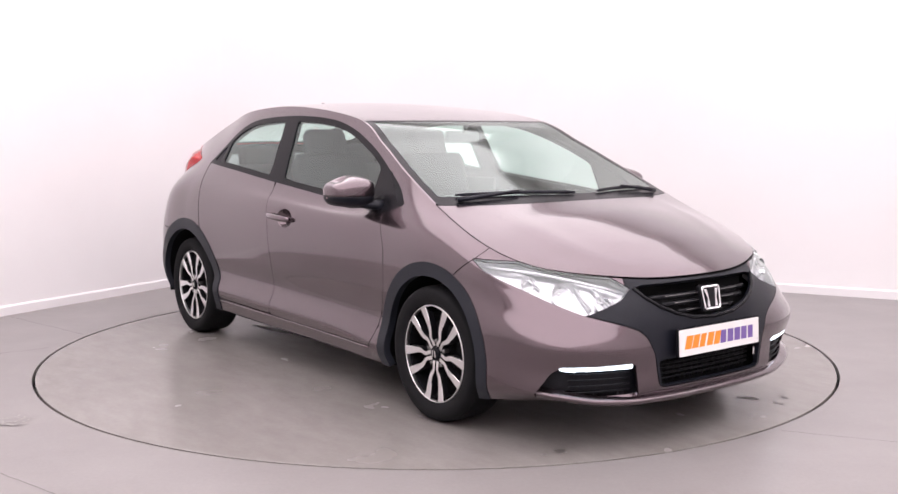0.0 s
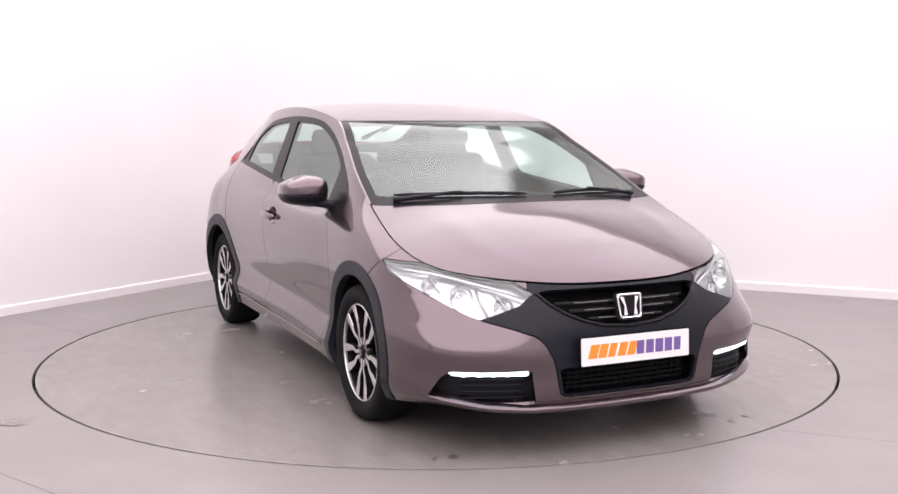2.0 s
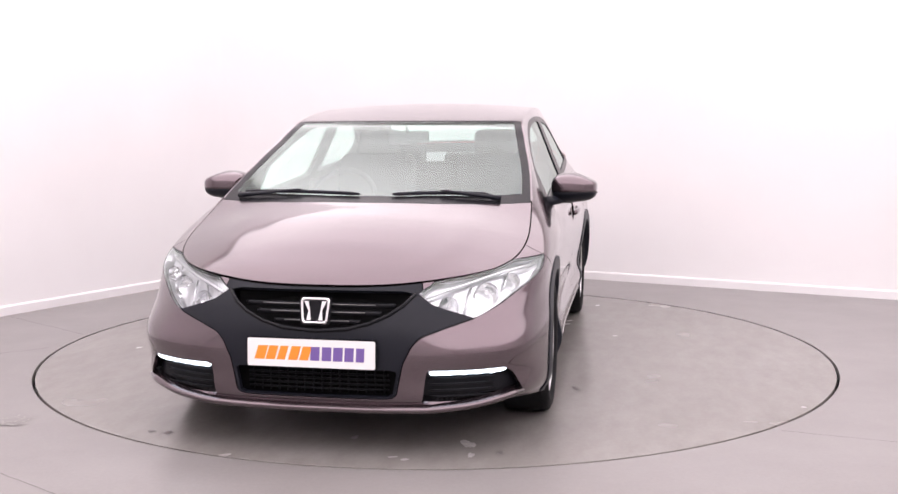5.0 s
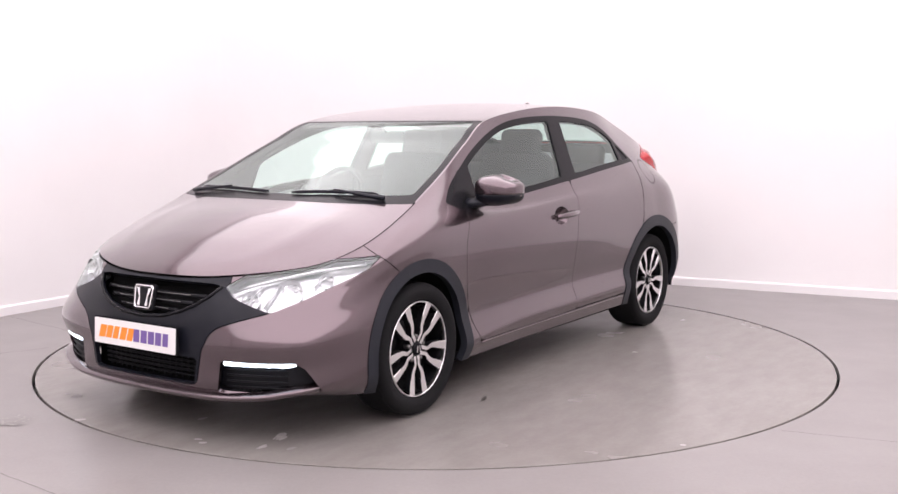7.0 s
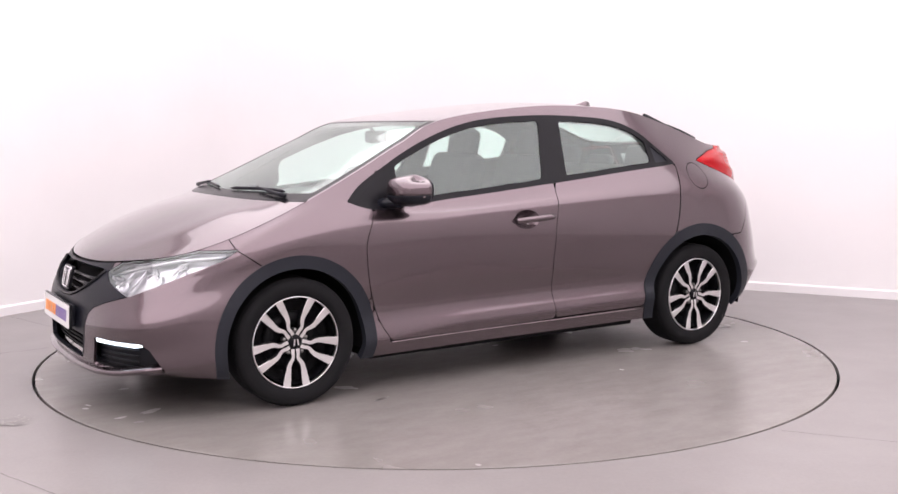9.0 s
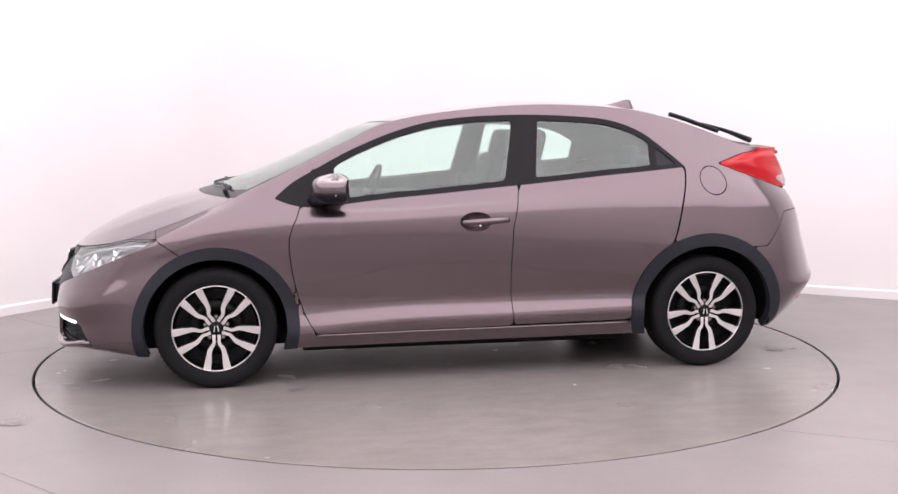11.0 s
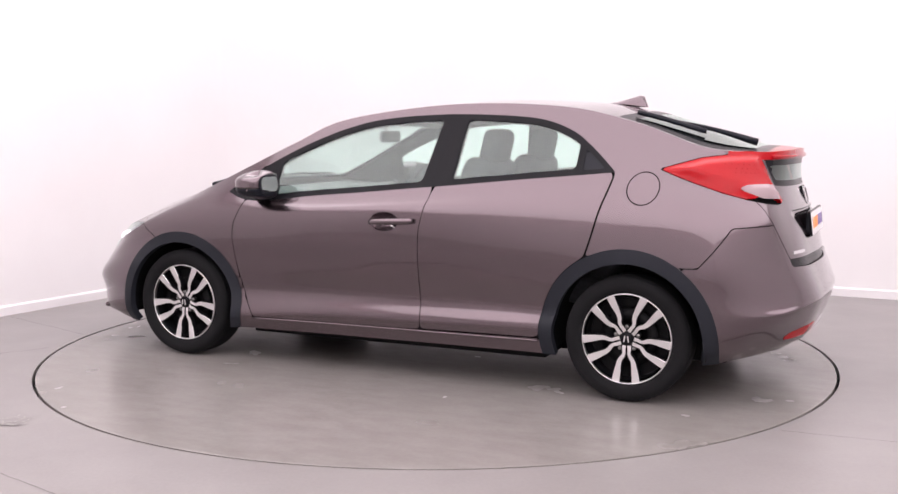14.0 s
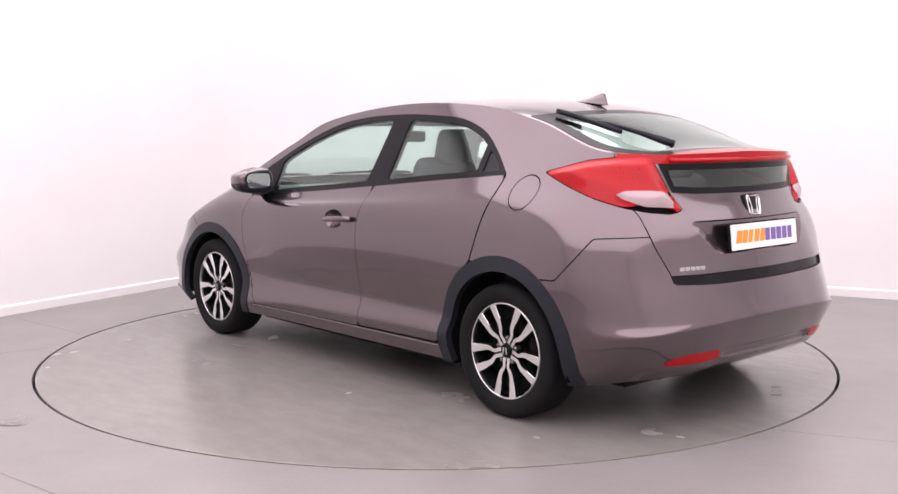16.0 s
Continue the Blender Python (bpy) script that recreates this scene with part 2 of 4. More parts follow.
def turntable():
    bm = bmesh.new()
    add_lathe(bm, [(0.0001, 0.0), (1.0, 0.0), (DISC_R - 0.014, 0.0), (DISC_R - 0.006, -0.001), (DISC_R - 0.004, -0.04), (0.0001, -0.04)], 180, "z")
    bmesh.ops.remove_doubles(bm, verts=bm.verts, dist=0.001)
    return tagged(part("turntable", bm, TABLE, None, "", False), "round grey painted turntable set flush in the floor", "turntable")


def ceiling_light():
    """One wide lit fabric panel under the ceiling."""
    rot = Matrix(((ALONG_R.x, -ALONG_R.y, 0), (ALONG_R.y, ALONG_R.x, 0), (0, 0, 1))).to_4x4()
    p = CORNER + ALONG_R * LEN_R / 2 + ALONG_L * LEN_L / 2
    w, d = LEN_R - 0.6, LEN_L - 1.0
    light = tagged(new("ceiling_light"), "wide white fabric ceiling light panel, evenly lit", "ceiling light")
    light.matrix_basis = Matrix.Translation((p.x, p.y, ROOM_H - 0.04)) @ rot
    for x, y, sx, sy in ((0, d / 2, w + 0.08, 0.05), (0, -d / 2, w + 0.08, 0.05), (w / 2, 0, 0.05, d - 0.06), (-w / 2, 0, 0.05, d - 0.06)):
        bm = bmesh.new()
        add_box(bm, Vector((x, y, 0)), (sx, sy, 0.07), 0.005)
        part("frame_bar", bm, LAMP_FRAME, light, "", False)
    bm = bmesh.new()
    add_box(bm, Vector((0, 0, 0.01)), (w - 0.06, d - 0.06, 0.02))
    part("diffuser", bm, LAMP_FACE, light, "glowing white fabric", False)
    lamp = bpy.data.lights.new("panel_lamp", "AREA")
    lamp.shape, lamp.size, lamp.size_y, lamp.energy, lamp.color = "RECTANGLE", w - 0.1, d - 0.1, LAMP_POWER, LAMP_COLOUR
    ob = new("panel_lamp", lamp)
    ob.matrix_basis = light.matrix_basis @ Matrix.Translation((0, 0, -0.012))


room()
disc = turntable()
ceiling_light()

# ---- the car: design lines of the body, from the nose's centre round the flank to the tail's centre ----
# x forward, y to the car's left, z up; the origin lies on the ground between the axles
AXLE_F, AXLE_R, HUB_Z, HUB_Y = 1.2975, -1.2975, 0.303, 0.860
LINE_A = [(2.10, 0, .185), (2.085, .30, .185), (2.02, .57, .19), (1.88, .76, .20), (1.62, .86, .175), (1.30, .865, .17), (.90, .862, .190), (.60, .852, .192), (.30, .848, .194),
          (-.30, .848, .196), (-.88, .852, .198), (-1.30, .865, .19), (-1.64, .82, .205), (-1.83, .67, .228), (-1.965, .46, .248), (-1.985, .25, .255), (-1.99, 0, .255)]
LINE_B = [(2.145, 0, .225), (2.13, .31, .225), (2.065, .59, .228), (1.92, .792, .235), (1.64, .893, .25), (1.30, .893, .27), (.88, .884, .270), (.59, .878, .290), (.30, .876, .305),
          (-.30, .877, .312), (-.88, .884, .320), (-1.30, .895, .29), (-1.67, .868, .285), (-1.88, .70, .298), (-2.035, .485, .308), (-2.07, .25, .312), (-2.08, 0, .312)]
LINE_C = [(2.15, 0, .31), (2.135, .315, .315), (2.058, .597, .32), (1.92, .797, .335), (1.65, .894, .37), (1.30, .885, .40), (.88, .856, .40), (.59, .849, .405), (.30, .846, .41),
          (-.30, .847, .415), (-.88, .859, .415), (-1.30, .892, .41), (-1.69, .888, .40), (-1.958, .744, .430), (-2.092, .506, .455), (-2.130, .25, .468), (-2.138, 0, .472)]
LINE_D = [(2.15, 0, .40), (2.135, .315, .405), (2.078, .600, .415), (1.942, .800, .435), (1.65, .886, .50), (1.30, .885, .55), (.88, .867, .55), (.59, .865, .55), (.30, .864, .55),
          (-.30, .866, .555), (-.88, .878, .555), (-1.30, .897, .56), (-1.69, .890, .54), (-1.948, .733, .490), (-2.083, .505, .520), (-2.119, .25, .532), (-2.127, 0, .537)]
LINE_E = [(2.14, 0, .49), (2.122, .315, .492), (2.045, .59, .50), (1.90, .775, .525), (1.65, .865, .60), (1.30, .885, .70), (.88, .878, .70), (.59, .879, .70), (.30, .88, .70),
          (-.30, .882, .71), (-.88, .886, .72), (-1.30, .893, .72), (-1.68, .882, .70), (-1.905, .728, .68), (-2.03, .51, .665), (-2.07, .25, .66), (-2.085, 0, .66)]
LINE_F = [(2.12, 0, .565), (2.095, .31, .565), (2.005, .585, .575), (1.85, .765, .60), (1.63, .862, .685), (1.30, .880, .79), (.90, .868, .84), (.60, .869, .85), (.30, .87, .86),
          (-.30, .867, .885), (-.88, .857, .905), (-1.30, .852, .92), (-1.64, .84, .90), (-1.88, .695, .86), (-1.98, .48, .84), (-2.025, .24, .835), (-2.04, 0, .835)]
LINE_G = [(2.10, 0, .615), (2.07, .30, .615), (1.965, .575, .63), (1.80, .765, .665), (1.61, .850, .735), (1.30, .838, .86), (.94, .808, .935), (.62, .80, .930), (.30, .80, .945),
          (-.30, .797, .998), (-.88, .782, 1.05), (-1.25, .752, 1.085), (-1.60, .71, 1.06), (-1.82, .59, 1.035), (-1.91, .43, 1.02), (-1.955, .22, 1.015), (-1.965, 0, 1.015)]
LINE_H = [(2.065, 0, .662), (2.03, .29, .668), (1.92, .56, .698), (1.76, .715, .735), (1.56, .776, .80), (1.28, .770, .91), (.93, .731, 1.072), (.63, .674, 1.217), (.33, .625, 1.342),
          (-.30, .615, 1.416), (-.88, .61, 1.401), (-1.25, .592, 1.322), (-1.60, .612, 1.20), (-1.83, .515, 1.180), (-1.92, .38, 1.182), (-1.955, .20, 1.186), (-1.965, 0, 1.19)]
# the roof's, bonnet's and glass's centre line
LINE_M = [(2.065, 0, .662), (2.02, 0, .705), (1.93, 0, .762), (1.80, 0, .83), (1.60, 0, .905), (1.33, 0, .975), (1.00, 0, 1.092), (.71, 0, 1.220), (.42, 0, 1.333),
          (-.30, 0, 1.442), (-.88, 0, 1.435), (-1.22, 0, 1.382), (-1.55, 0, 1.282), (-1.75, 0, 1.213), (-1.85, 0, 1.202), (-1.92, 0, 1.194), (-1.965, 0, 1.19)]
STEPS = [15, 14, 14, 16, 18, 20, 14, 14, 26, 26, 22, 18, 16, 14, 13, 13]


def spline(p, k, f):
    """Catmull-Rom between rows k and k + 1 of p, with mirrored end tangents given by the rows' own ends."""
    n = len(p)
    a = p[k - 1] if k > 0 else 2 * p[0] - p[1]
    d = p[k + 2] if k + 2 < n else 2 * p[-1] - p[-2]
    b, c = p[k], p[k + 1]
    return 0.5 * (2 * b + (c - a) * f + (2 * a - 5 * b + 4 * c - d) * f * f + (3 * b - a - 3 * c + d) * f ** 3)


def run(line):
    """A design line drawn out into many points; the ends meet the mirror plane square on."""
    p = np.array(line, float)
    flip = np.array((1, -1, 1))
    p = np.vstack([p[1] * flip, p, p[-2] * flip])
    out = [spline(p, k + 1, i / n) for k, n in enumerate(STEPS) for i in range(n)]
    return np.array(out + [p[-2]])


RUNS = np.array([run(l) for l in (LINE_A, LINE_B, LINE_C, LINE_D, LINE_E, LINE_F, LINE_G, LINE_H)])
MID = run(LINE_M)


def surface(cols):
    """Points, normals and triangles of a sheet of points [along, across]."""
    n, m = cols.shape[:2]
    v = cols.reshape(-1, 3)
    i, j = np.meshgrid(np.arange(n - 1), np.arange(m - 1), indexing="ij")
    q = (i * m + j).ravel()
    tri = np.concatenate([np.stack([q, q + m, q + m + 1], 1), np.stack([q, q + m + 1, q + 1], 1)])
    fn = np.cross(v[tri[:, 1]] - v[tri[:, 0]], v[tri[:, 2]] - v[tri[:, 0]])
    keep = np.linalg.norm(fn, axis=1) > 1e-9
    tri, fn = tri[keep], fn[keep]
    nor = np.zeros_like(v)
    for k in range(3):
        np.add.at(nor, tri[:, k], fn)
    return v, nor, tri


def flank():
    per = [5, 6, 7, 7, 7, 8, 18]
    cols = [spline(RUNS, k, i / n) for k, n in enumerate(per) for i in range(n)] + [RUNS[-1]]
    return np.stack(cols, 1)


def lid():
    """From the edge line over to the centre line, bowed in the way of a shallow dome."""
    w = np.concatenate([np.linspace(0, 0.12, 6), np.linspace(0.12, 1, 20)[1:]])
    h, m = RUNS[-1], MID
    out = []
    for f in w:
        p = h + (m - h) * f
        rise = 1 - (1 - f) ** 2
        p[:, 2] = h[:, 2] + (m[:, 2] - h[:, 2]) * rise
        p[:, 0] = h[:, 0] + (m[:, 0] - h[:, 0]) * rise
        # a soft pressed ridge down each side of the bonnet
        p[:, 2] += .0045 * np.exp(-((f - .34) / .085) ** 2) * np.clip((p[:, 0] - 1.3) / .2, 0, 1) * np.clip((1.98 - p[:, 0]) / .25, 0, 1)
        out.append(p)
    return np.stack(out, 1)


class Sheet:
    """A triangle sheet with smooth normals that can be cut along level lines."""

    def __init__(self, v, n, f):
        self.v, self.n, self.f = v, n, f

    def cut(self, phi):
        """The piece where phi < 0."""
        p = phi(self.v) if callable(phi) else phi
        ins = p < 0
        cnt = ins[self.f].sum(1)
        keep = [self.f[cnt == 3]]
        mixed = self.f[(cnt == 1) | (cnt == 2)]
        v, n = self.v, self.n
        if len(mixed):
            c = ins[mixed].sum(1)
            odd = np.where(c[:, None] == 1, ins[mixed], ~ins[mixed]).argmax(1)
            r = np.arange(len(mixed))
            a, b, d = mixed[r, odd], mixed[r, (odd + 1) % 3], mixed[r, (odd + 2) % 3]
            edges = np.sort(np.concatenate([np.stack([a, b], 1), np.stack([a, d], 1)]), 1)
            uniq, inv = np.unique(edges, axis=0, return_inverse=True)
            inv = inv.reshape(-1)
            t = p[uniq[:, 0]] / (p[uniq[:, 0]] - p[uniq[:, 1]])
            nv = v[uniq[:, 0]] * (1 - t[:, None]) + v[uniq[:, 1]] * t[:, None]
            nn = n[uniq[:, 0]] * (1 - t[:, None]) + n[uniq[:, 1]] * t[:, None]
            base = len(v)
            ab, ad = inv[:len(a)] + base, inv[len(a):] + base
            one = c == 1
            keep.append(np.stack([a, ab, ad], 1)[one])
            keep.append(np.stack([ab, b, d], 1)[~one])
            keep.append(np.stack([ab, d, ad], 1)[~one])
            v, n = np.vstack([v, nv]), np.vstack([n, nn])
        f = np.concatenate(keep)
        used = np.unique(f)
        back = np.zeros(len(v), int)
        back[used] = np.arange(len(used))
        return Sheet(v[used], n[used], back[f])

    def without(self, phi):
        return self.cut(lambda v: -phi(v))

    def unit(self):
        return self.n / np.maximum(np.linalg.norm(self.n, axis=1), 1e-12)[:, None]

    def out(self, d):
        return Sheet(self.v + self.unit() * d, self.n, self.f)

    def mirror(self):
        s = np.array((1, -1, 1.0))
        return Sheet(self.v * s, self.n * s, self.f[:, ::-1])

    def join(self, other):
        return Sheet(np.vstack([self.v, other.v]), np.vstack([self.n, other.n]), np.vstack([self.f, other.f + len(self.v)]))

    def dish(self, phi, depth, run=.02):
        """Pressed in, the deeper the further inside the outline."""
        t = np.clip(-phi(self.v) / run, 0, 1)
        v = self.v - self.unit() * (depth * t * t * (3 - 2 * t))[:, None]
        fn = np.cross(v[self.f[:, 1]] - v[self.f[:, 0]], v[self.f[:, 2]] - v[self.f[:, 0]])
        n = np.zeros_like(v)
        for k in range(3):
            np.add.at(n, self.f[:, k], fn)
        return Sheet(v, n, self.f)

    def rim(self):
        e = np.concatenate([self.f[:, (0, 1)], self.f[:, (1, 2)], self.f[:, (2, 0)]])
        s = np.sort(e, 1)
        _, inv, cnt = np.unique(s, axis=0, return_inverse=True, return_counts=True)
        e = e[cnt[inv.reshape(-1)] == 1]
        mid = self.v[e].mean(1)
        return e[np.abs(mid[:, 1]) > 1e-4]      # none along the mirror plane

    def make(self, name, mat, parent, depth=0.014, label="", soft=0.0016):
        """A panel with folded edges."""
        u = self.unit()
        v, n, faces = self.v, u, [tuple(t) for t in self.f]
        if depth and len(self.f):
            e = self.rim()
            ring = np.unique(e)
            pos = {k: i for i, k in enumerate(ring)}
            base = len(v)
            v = np.vstack([v, v[ring] - u[ring] * soft, v[ring] - u[ring] * depth])
            n = np.vstack([n, np.zeros((2 * len(ring), 3))])
            m = len(ring)
            for a, b in e:
                faces.append((b, a, base + pos[a], base + pos[b]))
                faces.append((base + pos[b], base + pos[a], base + m + pos[a], base + m + pos[b]))
        me = bpy.data.meshes.new(name)
        me.from_pydata(v.tolist(), [], faces)
        ob = link(name, me, mat, parent, label)
        me.normals_split_custom_set_from_vertices(n.tolist())
        return ob


def poly(points, key):
    """Signed distance to a closed outline; key takes (x, y, z) arrays to the plane of the outline."""
    p = np.array(points, float)

    def phi(v):
        q = key(v)
        d = np.full(len(q), 1e9)
        inside = np.zeros(len(q), bool)
        for a, b in zip(p, np.roll(p, -1, 0)):
            e, w = b - a, q - a
            t = np.clip((w @ e) / max(e @ e, 1e-12), 0, 1)
            d = np.minimum(d, np.linalg.norm(w - t[:, None] * e, axis=1))
            cross = ((a[1] <= q[:, 1]) != (b[1] <= q[:, 1]))
            with np.errstate(divide="ignore", invalid="ignore"):
                xs = a[0] + (q[:, 1] - a[1]) / (b[1] - a[1]) * e[0]
            inside ^= cross & (q[:, 0] < xs)
        return np.where(inside, -d, d)
    return phi


def smooth(points, n=6, closed=False):
    p = np.array(points, float)
    return np.array([spline(p, k, i / n) for k in range(len(p) - 1) for i in range(n)] + [p[-1]])


SIDE = lambda v: v[:, (0, 2)]
NOSE = lambda v: np.stack([np.arctan2(v[:, 1], v[:, 0] - 1.0), v[:, 2]], 1)
TAIL = lambda v: np.stack([np.arctan2(v[:, 1], -1.0 - v[:, 0]), v[:, 2]], 1)


def nose(*pts):
    return poly(NOSE(np.array(pts, float)), NOSE)


def tail(*pts):
    return poly(TAIL(np.array(pts, float)), TAIL)


both = lambda *fs: (lambda v: np.max([f(v) for f in fs], 0))
either = lambda *fs: (lambda v: np.min([f(v) for f in fs], 0))
minus = lambda f: (lambda v: -f(v))
grow = lambda f, d: (lambda v: f(v) - d)
ellipse = lambda x, z, a, b: (lambda v: np.hypot((v[:, 0] - x) / a, (v[:, 2] - z) / b) * b - b)
circle = lambda x, z, r: (lambda v: np.hypot(v[:, 0] - x, v[:, 2] - z) - r)
ahead = lambda x: (lambda v: x - v[:, 0])
GAP = 0.0045

# openings and shut lines of the flank, as (x, z)
BELT = [(1.0, .943), (.9, .908), (.76, .900), (.455, .932), (.151, .958), (-.149, .986), (-.356, 1.004), (-.736, 1.041), (-1.023, 1.066), (-1.207, 1.083)]
CANT = [(-1.207, 1.083), (-1.084, 1.194), (-.967, 1.279), (-.80, 1.337), (-.585, 1.358), (-.34, 1.365), (-.139, 1.360), (.011, 1.350), (.163, 1.331), (.316, 1.294),
        (.47, 1.240), (.626, 1.172), (.784, 1.089), (.911, 1.018), (1.0, .943)]
WINDOWS = poly(list(smooth(BELT, 4)) + list(smooth(CANT, 4))[1:-1], SIDE)
ARCH_OUT_F, ARCH_OUT_R = circle(AXLE_F - .005, .305, .408), circle(AXLE_R, .305, .428)
ARCH_IN_F, ARCH_IN_R = circle(AXLE_F, .302, .350), circle(AXLE_R, .302, .362)
DOOR_F = poly(list(smooth([(.86, .94), (.885, .86), (.925, .76), (.927, .66), (.90, .5), (.85, .35), (.80, .262)])) +
              [(.3, .262), (-.222, .268), (-.210, .45), (-.208, .60), (-.215, .779), (-.268, 1.02)], SIDE)
DOOR_R = both(poly([(-.222, .268), (-.210, .45), (-.208, .60), (-.215, .779), (-.268, 1.02), (-.268, 1.12), (-1.15, 1.12)] +
                   list(smooth([(-1.203, 1.075), (-1.185, 1.0), (-1.155, .90), (-1.10, .70), (-1.0, .45), (-.90, .276)])), SIDE), minus(ARCH_OUT_R))
NOT_WINDOWS = minus(WINDOWS)
HEADLAMP = nose((2.03, .405, .640), (1.985, .50, .70), (1.90, .62, .74), (1.80, .70, .752), (1.74, .74, .744), (1.66, .80, .746), (1.57, .85, .752), (1.64, .845, .71), (1.78, .78, .652), (1.89, .70, .597),
                (1.972, .605, .550), (2.0, .53, .575), (2.02, .45, .603))
MASK = nose((2.1, -.2, .75), (2.03, .42, .75), (2.03, .415, .628), (2.02, .45, .603), (2.0, .53, .575), (1.972, .605, .550), (2.06, .50, .513), (2.10, .42, .483), (2.12, .385, .45), (2.13, .35, .38), (2.14, .325, .245), (2.15, .30, .238), (2.15, -.2, .238))
FOG = nose((2.10, .440, .350), (2.02, .60, .348), (1.945, .705, .350), (1.925, .742, .325), (1.885, .800, .225), (1.96, .72, .212), (2.08, .47, .210), (2.10, .420, .216))
WING = both(poly([(1.58, .82), (1.575, .752), (1.46, .672), (1.30, .60), (1.0, .10), (.845, .10), (.845, .225), (.80, .26), (.80, 1.3), (1.7, 1.3)], SIDE), minus(grow(DOOR_F, GAP)), minus(ARCH_OUT_F), NOT_WINDOWS)
LAMP_R = tail((-1.435, .757, 1.100), (-1.52, .70, 1.128), (-1.60, .655, 1.152), (-1.70, .60, 1.165), (-1.80, .55, 1.170), (-1.86, .545, 1.165), (-1.885, .525, 1.10), (-1.915, .492, 1.02), (-1.955, .450, .945),
              (-1.935, .52, .936), (-1.88, .60, .945), (-1.80, .675, .965), (-1.70, .73, .998), (-1.58, .765, 1.045))
SPOILER = both(lambda v: 1.142 + 0.0 * v[:, 2] - v[:, 2], lambda v: np.abs(v[:, 1]) - .60, lambda v: v[:, 0] + 1.70)
GATE = tail((-1.90, -.3, 1.3), (-1.75, .66, 1.3), (-1.80, .66, 1.0), (-1.885, .655, .93), (-1.94, .625, .80), (-1.985, .585, .70), (-2.0, .575, .655), (-2.06, .35, .645), (-2.08, -.3, .645))
LOWER_GLASS = tail((-1.9, -.3, 1.142), (-1.88, .528, 1.142), (-1.925, .480, 1.02), (-1.95, .35, 1.012), (-1.96, -.3, 1.005))
BUMPER_R = either(tail((-1.585, .84, .652), (-1.755, .80, .836), (-1.86, .69, .842), (-1.95, .60, .845), (-2.0, .3, .80), (-2.0, -.3, .80), (-2.0, -.3, .1), (-1.5, .9, .1)),
                  both(lambda v: v[:, 2] - .655, ahead(-9), lambda v: v[:, 0] + 1.55))


